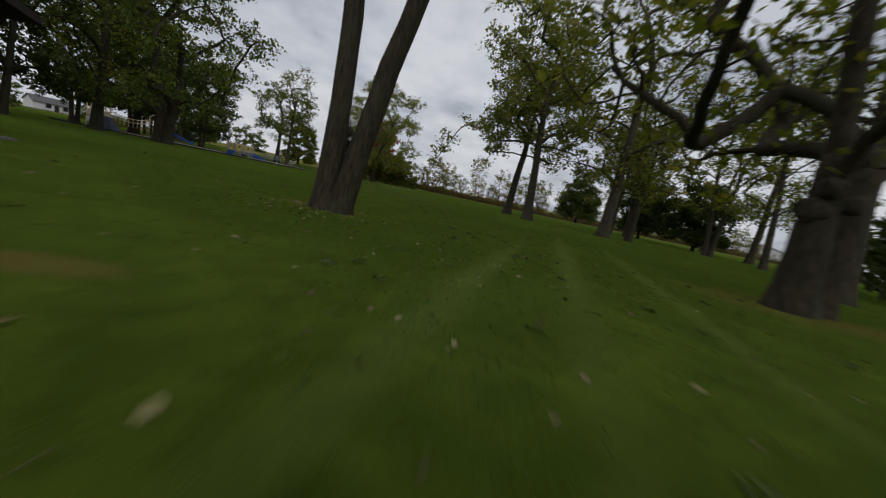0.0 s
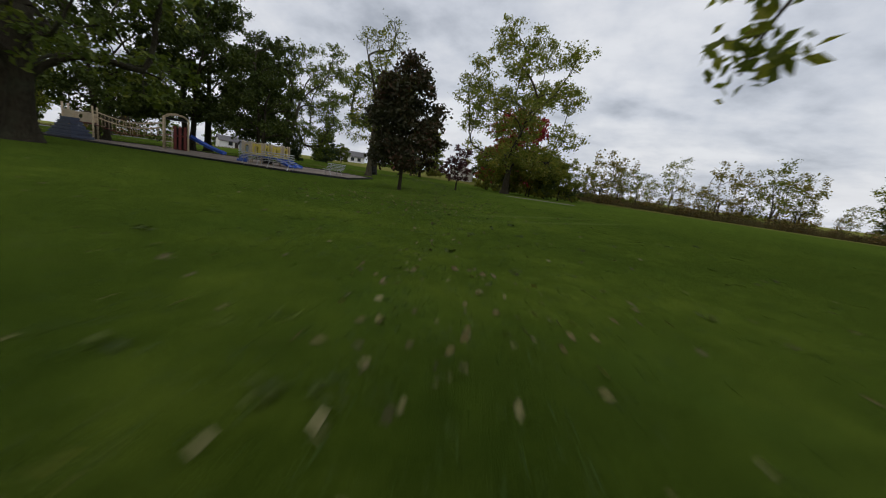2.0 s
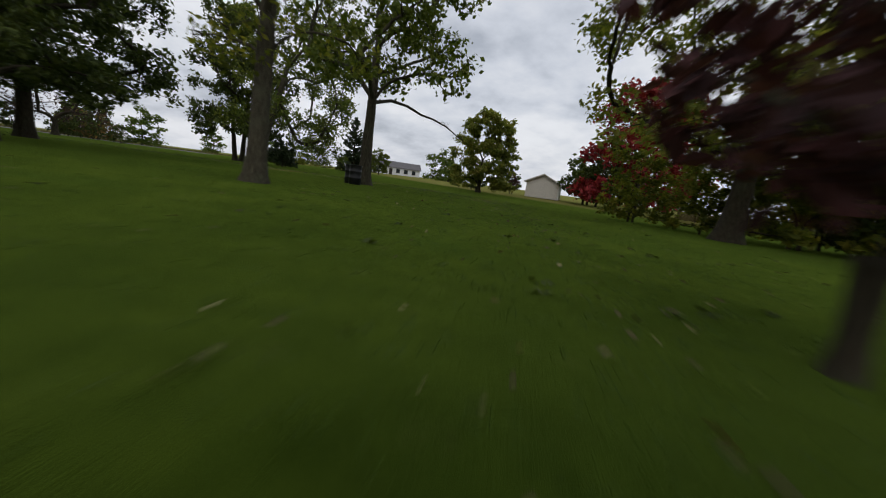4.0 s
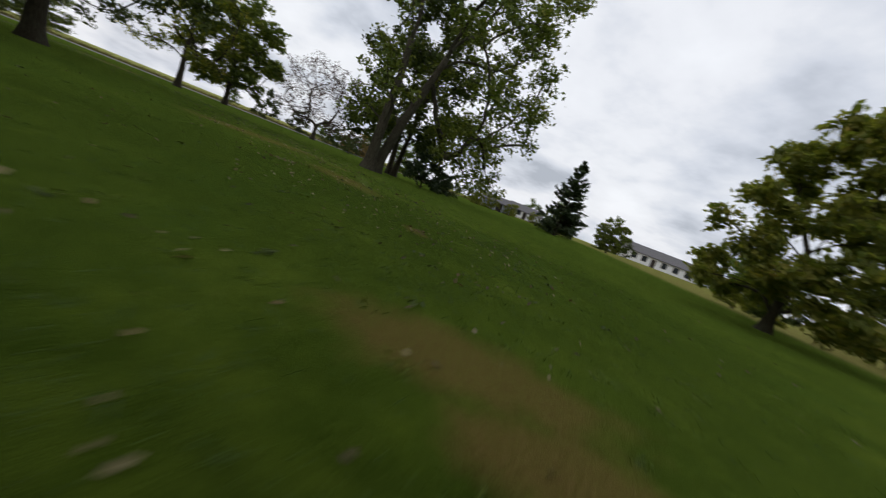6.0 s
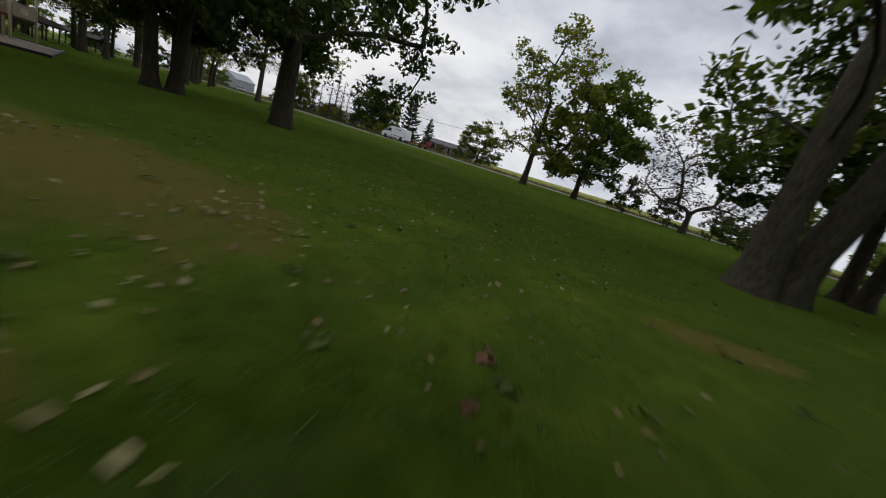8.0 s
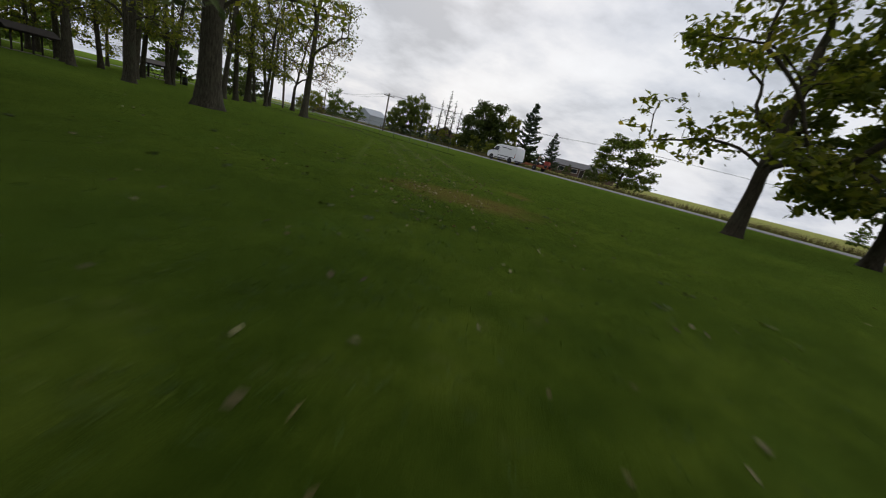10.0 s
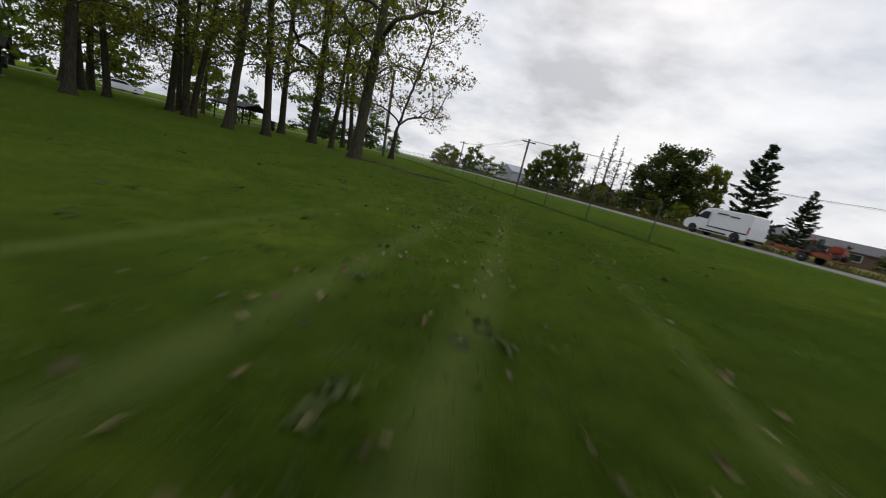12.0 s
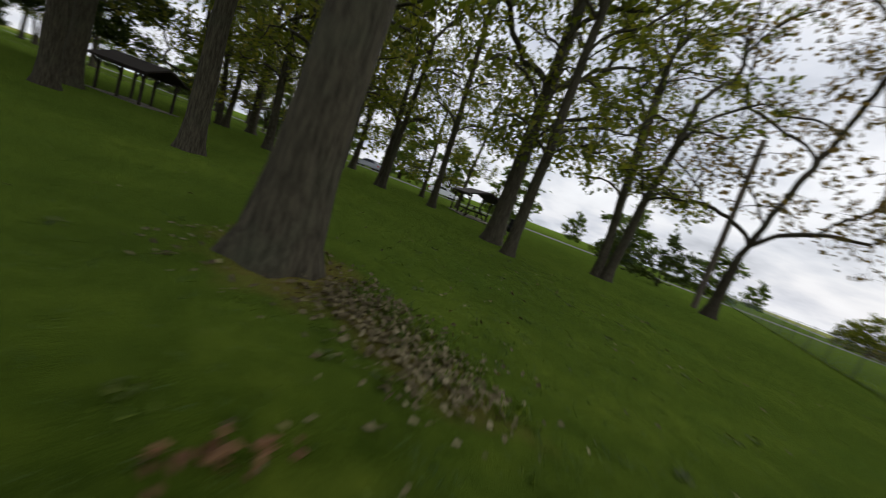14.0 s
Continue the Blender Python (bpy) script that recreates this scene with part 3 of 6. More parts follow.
def again(ob, x, y, turn=0.0, scale=1.0, tall=None, label=""):
    c = copy_thing(ob, Matrix.Identity(4))
    put(c, x, y, turn, scale, tall)
    return tagged(c, label)


# ---- ground, road, paths ----
def ground_sheet():
    n, half = 64, 1600.0
    xs = np.sign(np.linspace(-1, 1, n + 1)) * np.abs(np.linspace(-1, 1, n + 1)) ** 2.2 * half
    ys = np.array(sorted(set(xs[np.abs(xs) > 120] + 60.0) | set(np.arange(-60.0, 180.0, 5.0))))
    xs = np.array(sorted(set(xs[np.abs(xs) > 120]) | set(np.arange(-120.0, 121.0, 5.0))))
    n = len(xs) - 1
    V = [(x - 30, y, rise(x, y)) for y in ys for x in xs]
    F = [(j * (n + 1) + i, j * (n + 1) + i + 1, (j + 1) * (n + 1) + i + 1, (j + 1) * (n + 1) + i) for j in range(len(ys) - 1) for i in range(n)]
    return tagged(obj("ground", mesh_of("ground", V, F, GRASS)), "mown green park lawn with worn bare patches and fallen leaves", "lawn", kind="structure")


ground_sheet()


def strip(name, line, width, z, mat, label, category, ragged=0.0, seed=1):
    """A road or path: a thin slab with sloping shoulders that follows a line."""
    rng = np.random.default_rng(seed)
    P = np.array(line, float)
    seg = np.concatenate([[0], np.cumsum(np.linalg.norm(np.diff(P, axis=0), axis=1))])
    s = np.linspace(0, seg[-1], max(8, int(seg[-1] / 1.5)))
    Q = np.stack([np.interp(s, seg, P[:, 0]), np.interp(s, seg, P[:, 1])], 1)
    T = np.gradient(Q, axis=0)
    T /= np.linalg.norm(T, axis=1)[:, None]
    Nn = np.stack([-T[:, 1], T[:, 0]], 1)
    V, F = [], []
    for i, (q, nn) in enumerate(zip(Q, Nn)):
        wl, wr = (width / 2 + rng.normal() * ragged for _ in range(2))
        for off, h in ((wl + 0.12, -0.02), (wl, z), (0, z + 0.01), (-wr, z), (-wr - 0.12, -0.02)):
            V.append((q[0] + nn[0] * off, q[1] + nn[1] * off, h))
    for i in range(len(Q) - 1):
        for j in range(4):
            a = i * 5 + j
            F.append((a, a + 5, a + 6, a + 1))
    return tagged(obj(name, mesh_of(name, V, F, mat)), label, category, kind="structure")


def on_road(s, off=0.0):
    return (ROAD_P[0] + ROAD_D[0] * s + ROAD_N[0] * off, ROAD_P[1] + ROAD_D[1] * s + ROAD_N[1] * off)


strip("road", [on_road(-260), on_road(420)], 6.2, 0.035, ASPHALT, "worn pale grey asphalt country road beside the park", "road", 0.05)
strip("road_2", [(-63, -62), (-20, -30), (14, -4), (62, 36)], 4.5, 0.03, ASPHALT, "pale asphalt park drive behind the grove of trees", "road", 0.05, 2)
strip("gravel_path", [(-8.8, 50.9), (-6.4, 52.4), (-3.4, 53.4)], 1.1, 0.012, GRAVEL, "short grey gravel path beside the meadow edge", "path", 0.12, 3)

# ---- trees ----
COTTON = []
for i, (H, r, sp, st, ld) in enumerate(((17, 0.29, 4.0, ((0, 0, 0.8, 0.3),), 0.62), (16, 0.21, 3.4, ((0, 0, -0.8, 0.9),), 0.6), (15, 0.19, 3.6, ((-0.15, 0, -1.2, 0.2), (0.2, 0.05, 1.5, -0.3)), 0.5), (18, 0.23, 3.8, ((0, 0, 1.2, -1.4),), 0.6))):
    COTTON.append(make_tree("cottonwood_tree", "tall slim cottonwood with thin yellow-green autumn crown", H, r, 20 + i, BARK_GREY, LEAF_OLIVE, h0=0.22, spread=sp, prof=(0.75, 1.0, 0.5), lead=ld, lumps=24, na=26, per=7, size=0.152, sig=0.2, fat=0.9, stems=st, group="grove of cottonwoods"))
put(COTTON[0], -50.0, 11.5, 200, 1.0, 1.05)
put(COTTON[1], -43.6, 11.9, 40)
put(COTTON[2], -46.1, -2.2, 10)
put(COTTON[3], -44.2, 9.2, 120, 0.95)
GROVE = [(-46.3, 4.1), (-44.5, 3.0), (-37.2, 0.6), (-39.0, 8.2), (-29.2, 10.6), (-22.4, 7.3), (-28.0, 16.1), (-34.3, 2.4),
         (-18.5, -6.0), (-39.7, -2.4), (-44.4, -5.0), (-41.0, 23.5), (-36.5, 18.2), (-35.0, 15.0), (-27.0, 2.0), (-26.0, 9.5), (-29.0, -8.0), (-22.0, -1.0), (-31.0, 20.5)]
for i, (x, y) in enumerate(GROVE):
    again(COTTON[(i * 7 + 1) % 4], x, y, i * 77, 0.82 + 0.05 * ((i * 3) % 6), 0.85 + 0.05 * ((i * 5) % 6))

leafy = make_tree("cottonwood_tree", "leafy olive-brown cottonwood with low boughs in the grove", 15, 0.2, 44, BARK_GREY, LEAF_OLIVE, h0=0.12, spread=4.4, prof=(0.9, 1.0, 0.5), lead=0.55, lumps=28, na=26, per=6.6, size=0.183, sig=0.22, stems=((0, 0, 0.9, -0.5),), group="grove of cottonwoods")
put(leafy, -28.0, 2.8)
for i, (x, y, s) in enumerate(((-30.0, -3.5, 0.8), (-25.5, 11.0, 0.9))):
    again(leafy, x, y, i * 65 + 30, s)
again(COTTON[1], -38.6, 14.9, 30, 1.0)
again(COTTON[3], -36.5, 6.4, 200, 0.9)
again(COTTON[1], -34.4, 8.5, 260, 0.9)
again(COTTON[3], -31.0, 6.6, 130, 0.92)

edge_tree = make_tree("cottonwood_tree", "thinly leaved cottonwood at the grove's edge beside the fence", 15, 0.25, 41, BARK_DARK, LEAF_RUST, h0=0.28, spread=7.0, prof=(0.75, 1.0, 0.75), lead=0.2, lumps=24, na=42, per=4.8, size=0.159, sig=0.2, stems=((0, 0, 0.15, 0.1),), bow=0.8, thin=1.8, group="grove of cottonwoods")
put(edge_tree, -48.8, -7.0, 30)
again(COTTON[0], -46.0, 31.0, 70, 1.5, 1.15, "old thick-trunked cottonwood standing alone on the lawn")

# east rows by the start of the flight
twin = make_tree("cottonwood_tree", "twin-trunked old cottonwood with leaning stems on the lawn", 17, 0.2, 50, BARK_DARK, LEAF_OLIVE, h0=0.42, spread=5.2, prof=(0.8, 1.0, 0.5), lead=0.55, lumps=20, na=30, per=8.1, size=0.159, stems=((-0.13, 0, -0.25, 0.4), (0.15, 0, 4.0, -0.6)), flare=0.45,
                 extra=((2.6, -0.6, 3.6, 0.8, 0.3), (3.6, -0.4, 4.0, 0.9, 0.4), (0.9, -0.2, 4.9, 0.8, 0.25), (-1.4, 0.6, 4.4, 0.8, 0.25)))
put(twin, 0.85, 3.05)
rt = make_tree("cottonwood_tree", "tall cottonwood with drooping leafy side limbs", 17, 0.33, 51, BARK_GREY, LEAF_YELLOW, h0=0.34, spread=5.2, prof=(0.9, 1.0, 0.5), lead=0.5, lumps=25, na=36, per=12, size=0.171, sig=0.22, stems=((0, 0, 1.6, 0.4),), extra=((-3.5, -1.4, 6.6, 0.9), (-5.0, -2.0, 6.4, 0.9), (-6.2, -2.5, 5.2, 0.9), (-6.6, -2.6, 4.0, 0.9), (-6.8, -2.7, 3.0, 0.7), (-3.0, -1.2, 3.9, 0.9), (-2.0, -0.6, 5.0, 0.9), (3.0, 1.4, 5.2, 1.2)))
put(rt, 7.8, 29.3)
again(rt, 8.4, 23.0, 140, 0.95, 1.0)
again(COTTON[0], 12.6, 19.7, 15, 1.15, 1.0, "tall straight cottonwood beside the east lawn")
again(COTTON[2], 15.6, 22.5, 80, 0.9)
again(rt, 21.8, 36.2, 200, 0.85)
again(rt, 19.0, 34.0, 300, 0.8)
again(COTTON[2], 24.1, 26.6, 140, 1.0)
again(COTTON[0], 29.5, 29.0, 240)
again(COTTON[1], 23.8, 20.8, 20)
again(COTTON[3], 34.0, 42.0, 20)
again(COTTON[1], 13.6, 6.3, 20, 1.3)
gnarl = make_tree("old_willow", "gnarled thick old tree with burls and dark leaning limbs", 13, 0.3, 52, BARK_DARK, LEAF_OLIVE, h0=0.2, spread=5.2, prof=(0.9, 1.0, 0.5), lead=0.2, lumps=24, na=34, per=5.6, size=0.146, stems=((-0.15, 0, -0.6, 0.2), (0.5, 0.35, 2.4, 0.8)), flare=0.4, bow=0.6, thin=2.1, extra=((-2.6, -0.2, 3.2, 0.9, 0.5), (-1.6, 1.4, 2.6, 0.7, 0.5)))
put(gnarl, 8.8, 2.3)
for bx, by, bz, br in ((-0.36, -0.02, 1.6, 0.21), (-0.3, -0.14, 1.95, 0.17), (0.06, -0.16, 1.75, 0.16)):
    bm = bmesh.new()
    bmesh.ops.create_icosphere(bm, subdivisions=3, radius=br)
    for v in bm.verts:
        v.co *= 1 + 0.3 * noise.noise(v.co * 7 + Vector((bx * 9, by * 5, bz)))
    bmesh.ops.translate(bm, verts=bm.verts, vec=(bx, by, bz))
    part("burl", bm, BARK_DARK, gnarl, "knobbly dark burl")
rt2 = make_tree("maple_tree", "round-headed dark green maple at the edge of the lawn", 8.5, 0.2, 53, BARK_DARK, LEAF_DARK, h0=0.16, spread=4.3, prof=(0.9, 1.0, 0.5), lead=0.45, lumps=40, na=26, per=24, size=0.244, sig=0.28)
put(rt2, 27.0, 68.8)
again(rt2, 27.0, 33.0, 40, 0.78)
again(rt2, 25.5, 41.0, 240, 0.8)

# oaks by the playground
oak = make_tree("oak_tree", "large spreading oak with heavy dark limbs near the playground", 17, 0.42, 60, BARK_DARK, LEAF_MOSS, h0=0.16, spread=7.4, prof=(0.95, 1.0, 0.55), lead=0.28, lumps=34, na=30, per=9, size=0.195, sig=0.22, stems=((-0.2, 0, -2.0, 0.3), (0.25, 0.1, 2.0, 0.5)), thin=1.8)
put(oak, -21.0, 26.3)
again(COTTON[0], -24.7, 24.5, 10, 1.25, 1.1, "tall straight-trunked tree beside the playground oak")
oak5 = make_tree("oak_tree", "broad oak with low drooping limbs on the open lawn", 17, 0.34, 61, BARK_DARK, LEAF_DARK, h0=0.2, spread=7.0, prof=(1.0, 0.95, 0.4), lead=0.5, lumps=34, na=36, per=17.6, size=0.183, sig=0.22, extra=((-5.6, -3.8, 3.0, 1.3), (-6.4, -1.0, 3.2, 1.2), (-3.6, -6.0, 3.3, 1.3), (-6.8, -3.0, 2.4, 0.9), (-2.2, -4.6, 3.8, 1.2)), bow=0.3)
put(oak5, -41.1, 46.6)
e1 = make_tree("oak_tree", "twin-trunked dark tree in shade by the grove", 16, 0.26, 62, BARK_DARK, LEAF_DARK, h0=0.2, spread=6.2, lead=0.4, lumps=28, na=30, per=16.2, size=0.232, sig=0.22, stems=((-0.35, 0, -1.2, 0), (0.4, 0.1, 1.4, 0.2)))
put(e1, -37.8, 42.6)
again(e1, -38.9, 36.5, 90, 0.85)
again(e1, -30.5, 44.6, 160, 0.66)
again(e1, -23.0, 17.0, 200, 0.8)


def bare_limb(tree, pts, seed):
    """A crooked dead limb with a few bare twigs, part of a tree."""
    rng = np.random.default_rng(seed)
    lines, sides = [(pts, np.linspace(0.1, 0.016, len(pts)))], [7]
    for s in (0.42, 0.55, 0.62, 0.68, 0.8, 0.86, 0.92, 0.97):
        p, d = along([np.array(q) for q in pts], s)
        tw = bend(p, d * 0.7 + rng.normal(size=3) * 0.7 + np.array([0, 0, 0.3]), rng.uniform(0.6, 1.5) * (1.25 - s), 6, -0.4, 0.3, rng)
        lines.append((tw, np.linspace(0.014, 0.004, len(tw))))
        sides.append(4)
        for k in (2, 4):
            t2 = bend(tw[k], rng.normal(size=3) + d * 0.4, 0.35, 4, -0.2, 0.3, rng)
            lines.append((t2, np.linspace(0.006, 0.002, len(t2))))
            sides.append(3)
    v, f = tube_data(lines, sides)
    return obj("bare_limb", mesh_of("bare_limb", v, f, BARK_DARK, True), tree, "dead crooked limb with bare twigs")


# young maples and the big tree by the gravel path
dmaple = make_tree("young_maple", "young maple with dense dark maroon-green crown", 5.7, 0.075, 70, BARK_DARK, LEAF_MAROON, h0=0.2, spread=2.0, prof=(0.85, 0.9, 0.25), lead=0.6, lumps=42, na=24, per=20, size=0.122, sig=0.15, step=0.17, flare=0.4, up=0.12, bow=0.8)
put(dmaple, -9.3, 34.8)
pmaple = make_tree("young_maple", "small purple-leaved maple with low forking stem", 4.2, 0.08, 71, BARK_DARK, LEAF_PURPLE, h0=0.27, spread=1.5, prof=(0.7, 1.0, 0.5), lead=0.2, lumps=20, na=20, per=10.8, size=0.122, sig=0.1, step=0.17, flare=0.3, stems=((0, 0, 0.3, 0.1), (0.05, 0.03, -0.5, 0.2)))
put(pmaple, -11.1, 45.5, 0, 0.74)
again(pmaple, -33.5, 89.5, 70, 0.6)
bigtree = make_tree("cottonwood_tree", "large yellow-green cottonwood with open upswept limbs", 15.8, 0.36, 72, BARK_DARK, LEAF_YELLOW, h0=0.17, spread=7.4, prof=(0.75, 1.05, 0.7), lead=0.24, lumps=44, na=36, per=16, size=0.16, sig=0.22, stems=((0, 0, 0.8, 0.2),), bow=0.75, thin=1.8)
put(bigtree, -11.0, 58.4, 40)
pairB = make_tree("oak_tree", "leaning old oak with one long bare drooping limb", 13.5, 0.31, 73, BARK_GREY, LEAF_MOSS, h0=0.38, spread=5.2, lead=0.5, lumps=20, na=30, per=12.2, size=0.195, stems=((0, 0, 0.3, 0.2),))
put(pairB, -26.4, 56.6)
bare_limb(pairB, [(-0.1, 0.1, 4.1), (-0.5, 1.9, 4.65), (-0.95, 3.7, 4.8), (-0.85, 4.9, 4.58), (-0.35, 5.5, 4.45), (0.45, 5.85, 4.1), (0.8, 6.2, 3.82), (1.15, 6.5, 3.52), (1.42, 6.62, 3.45)], 7)
again(COTTON[0], -20.8, 48.0, 60, 0.8, 0.8, "leafy cottonwood behind the leaning oak")
gtree = make_tree("maple_tree", "rounded maple turning from green to yellow", 8.4, 0.2, 74, BARK_DARK, LEAF_YELLOW, h0=0.1, spread=3.8, prof=(0.95, 1.0, 0.5), lead=0.4, lumps=34, na=26, per=26, size=0.207, sig=0.18, step=0.3)
put(gtree, -32.4, 78.6, 0, 1.0)
redtree = make_tree("red_maple", "broad crimson red maple in a back garden", 7.6, 0.2, 75, BARK_DARK, LEAF_RED, h0=0.08, spread=4.2, prof=(0.95, 1.0, 0.5), lead=0.35, lumps=28, na=26, per=20, size=0.22, sig=0.2)
put(redtree, -18.8, 90.8, 0, 1.8)

# west side trees
clump_tree = make_tree("cottonwood_tree", "leaning double-trunked cottonwood with heavy side foliage", 17, 0.36, 80, BARK_GREY, LEAF_MOSS, h0=0.2, spread=6.4, prof=(0.9, 1.05, 0.8), lead=0.5, lumps=31, na=38, per=13, size=0.183, sig=0.22, side=(-90, 0.45), stems=((-0.3, 0.2, -0.3, 0.1), (0.3, -0.25, -0.6, -4.6)),
                       extra=((-0.5, -5.6, 2.6, 1.3), (0.9, -4.4, 2.9, 1.2), (-1.6, -6.4, 3.6, 1.4), (0.4, -7.2, 4.2, 1.4), (-2.4, -4.6, 3.0, 1.2), (1.4, -6.2, 5.4, 1.4), (-0.6, -6.4, 1.6, 1.1, 1.3), (0.8, -7.6, 2.2, 1.1, 1.3), (-1.8, -7.6, 2.0, 1.0), (0.3, -9.0, 7.6, 1.5), (-0.6, -8.8, 9.6, 1.6), (0.2, -9.4, 5.6, 1.2)), bow=0.35)
put(clump_tree, -46.4, 61.6, 180)
again(e1, -53.5, 63.2, 30, 0.95)
wA = make_tree("cottonwood_tree", "airy open-crowned young cottonwood near the road", 13, 0.26, 81, BARK_DARK, LEAF_OLIVE, h0=0.2, spread=4.8, prof=(0.8, 1.0, 0.45), lead=0.5, lumps=25, na=30, per=8.8, size=0.195, extra=((3.56, -2.03, 3.8, 1.0), (2.03, -3.22, 2.85, 0.85), (3.4, -2.9, 3.1, 0.7, 0.7)))
put(wA, *WA, 0, 1.18)
wB = make_tree("maple_tree", "dense round-crowned maple near the road", 9.5, 0.22, 82, BARK_DARK, LEAF_MOSS, h0=0.2, spread=4.4, lead=0.4, lumps=28, na=26, per=20, size=0.244, sig=0.2)
put(wB, -74.0, 42.0, 0, 1.4)
wC = make_tree("crab_apple", "nearly bare dark crab apple with spreading branches", 7.4, 0.22, 83, BARK_DARK, TWIG_PURPLE, h0=0.2, spread=4.6, prof=(0.9, 1.0, 0.6), lead=0.2, lumps=25, na=72, per=5.5, size=0.122, sig=0.18, thin=1.8)
put(wC, -75.1, 52.8, 0, 1.4)

# beyond the road
roundt = make_tree("maple_tree", "rounded green roadside maple in the field", 11, 0.25, 84, BARK_DARK, LEAF_MOSS, h0=0.08, spread=5.6, prof=(0.9, 1.0, 0.55), lead=0.4, lumps=36, na=22, per=20, size=0.317, sig=0.28, step=0.5)
put(roundt, -108.0, -5.5, 0, 1.22, 0.84)
spruce = make_conifer("spruce_tree", "tall dark spruce by the houses", 8.6, 2.5, 90, 0.1, rows=24, dense=34)
put(spruce, -56.3, 81.3, 0, 1.02, 0.98)
conif = make_conifer("spruce_tree", "dark shaggy spruce beyond the road", 11.6, 3.7, 91, 0.14, rows=22, dense=40, needle=0.85)
put(conif, -90.0, -13.0)
again(conif, -93.6, -9.6, 60, 0.62)
dead = make_conifer("spruce_tree", "thin half-dead spruce with bare grey boughs", 12, 1.8, 92, 0.35, dense=6, rows=22)
for i, (x, y, s) in enumerate(((-80.3, -32.4, 0.93), (-79.0, -33.2, 0.8), (-81.6, -31.8, 0.85), (-77.4, -35.2, 0.66), (-82.9, -31.0, 0.72), (-76.2, -36.5, 0.6))):
    put(dead, x, y) if i == 0 else again(dead, x, y, i * 70, s)
again(rt2, -85.0, -22.8, 40, 1.3, 1.2, "large dark round tree in the yard beyond the road")
again(gtree, -91.9, -23.6, 100, 0.62, 1.12)
again(wB, -73.5, -42.8, 30, 0.75, 0.95, "bushy green tree beside the utility pole")
again(wB, -76.6, -41.8, 130, 0.72, 1.05)
again(wB, -71.4, -44.6, 210, 0.5, 0.62)


# ---- brush and far woods ----
shrub = make_tree("shrub", "rounded dark green leafy shrub by the lawn", 3.2, 0.06, 100, BARK_DARK, LEAF_DARK, h0=0.05, spread=1.7, lead=0.2, lumps=17, na=14, per=9.5, size=0.207, sig=0.14, step=0.3, flare=0.2, category="shrub")
put(shrub, -54.0, 68.0, 0, 0.6)
oshrub = make_tree("shrub", "tall olive-brown thicket beside the big cottonwood", 4.8, 0.07, 106, BARK_DARK, LEAF_OLIVE, h0=0.04, spread=2.7, prof=(0.95, 1.0, 0.6), lead=0.2, lumps=25, na=22, per=14.9, size=0.183, sig=0.16, step=0.3, stems=((0, 0, 0.3, 0), (0.3, 0.1, -0.4, 0.3)), flare=0.2, category="shrub")
put(oshrub, -9.2, 60.6)
again(oshrub, -6.0, 62.0, 80, 0.9)
again(oshrub, -7.8, 64.0, 190, 0.95)
again(oshrub, -11.8, 61.6, 250, 0.6)
again(oshrub, -14.6, 63.5, 150, 0.7)
for x, y, k in ((-71.0, 76.5, 0.45), (-73.5, 79.5, 0.5), (-76.0, 83.5, 0.45), (-84.5, 84.0, 0.5), (-37.5, 85.5, 0.5), (-41.0, 87.5, 0.45)):
    again(oshrub, x, y, k * 900, k)
yew = make_tree("yew_bush", "dense near-black evergreen bush beside the leaning cottonwood", 2.9, 0.06, 105, BARK_DARK, NEEDLE, h0=0.03, spread=1.6, lead=0.3, lumps=22, na=18, per=18.9, size=0.171, sig=0.14, step=0.25, flare=0.2, category="shrub")
put(yew, -48.6, 65.4, 0, 0.95)
again(yew, -51.0, 67.2, 60, 0.65)
again(wB, -60.7, 91.1, 60, 0.5, 0.5, "small dark green tree by the far gardens")
yshrub = make_tree("shrub", "thin yellow-brown brush at the meadow edge", 6.0, 0.07, 101, BARK_DARK, LEAF_GOLD, h0=0.05, spread=2.1, prof=(0.8, 1.0, 0.5), lead=0.3, lumps=15, na=18, per=15, size=0.17, sig=0.22, step=0.5, stems=((0, 0, 0.8, 0), (0.2, 0.1, -0.8, 0.4), (-0.2, 0.1, 0.1, -0.7)), flare=0.2, category="shrub", group="brush along the meadow")
rshrub = make_tree("shrub", "thinning green and gold brush at the meadow edge", 6.4, 0.08, 102, BARK_DARK, LEAF_OLIVE, h0=0.12, spread=2.3, prof=(0.6, 1.0, 0.6), lead=0.35, lumps=17, na=18, per=14, size=0.16, sig=0.22, step=0.5, stems=((0, 0, 0.6, 0.3), (0.2, 0.1, -0.9, 0.4)), flare=0.2, category="shrub", group="brush along the meadow")
rng = np.random.default_rng(5)
put(yshrub, -4.0, 89.4)
put(rshrub, -0.5, 92.4)
for i in range(62):
    u = i / 61
    x, y = -6 + 92 * u + rng.normal() * 1.2, 89.4 + 8 * u + rng.normal() * 3.0
    s = rng.choice([0.55, 0.7, 0.9, 1.2, 1.7]) * rng.uniform(0.85, 1.1)
    again(yshrub if i % 2 else rshrub, x, y, rng.uniform(0, 360), s, s * rng.uniform(0.9, 1.25))
russet = make_tree("shrub", "low russet-brown bramble at the meadow edge", 1.9, 0.03, 107, BARK_DARK, LEAF_RUST, h0=0.03, spread=1.5, prof=(1.0, 1.0, 0.6), lead=0.2, lumps=9, na=12, per=9, size=0.17, sig=0.16, step=0.3, flare=0.1, category="shrub", group="brambles along the meadow")
put(russet, -2.0, 84.5)
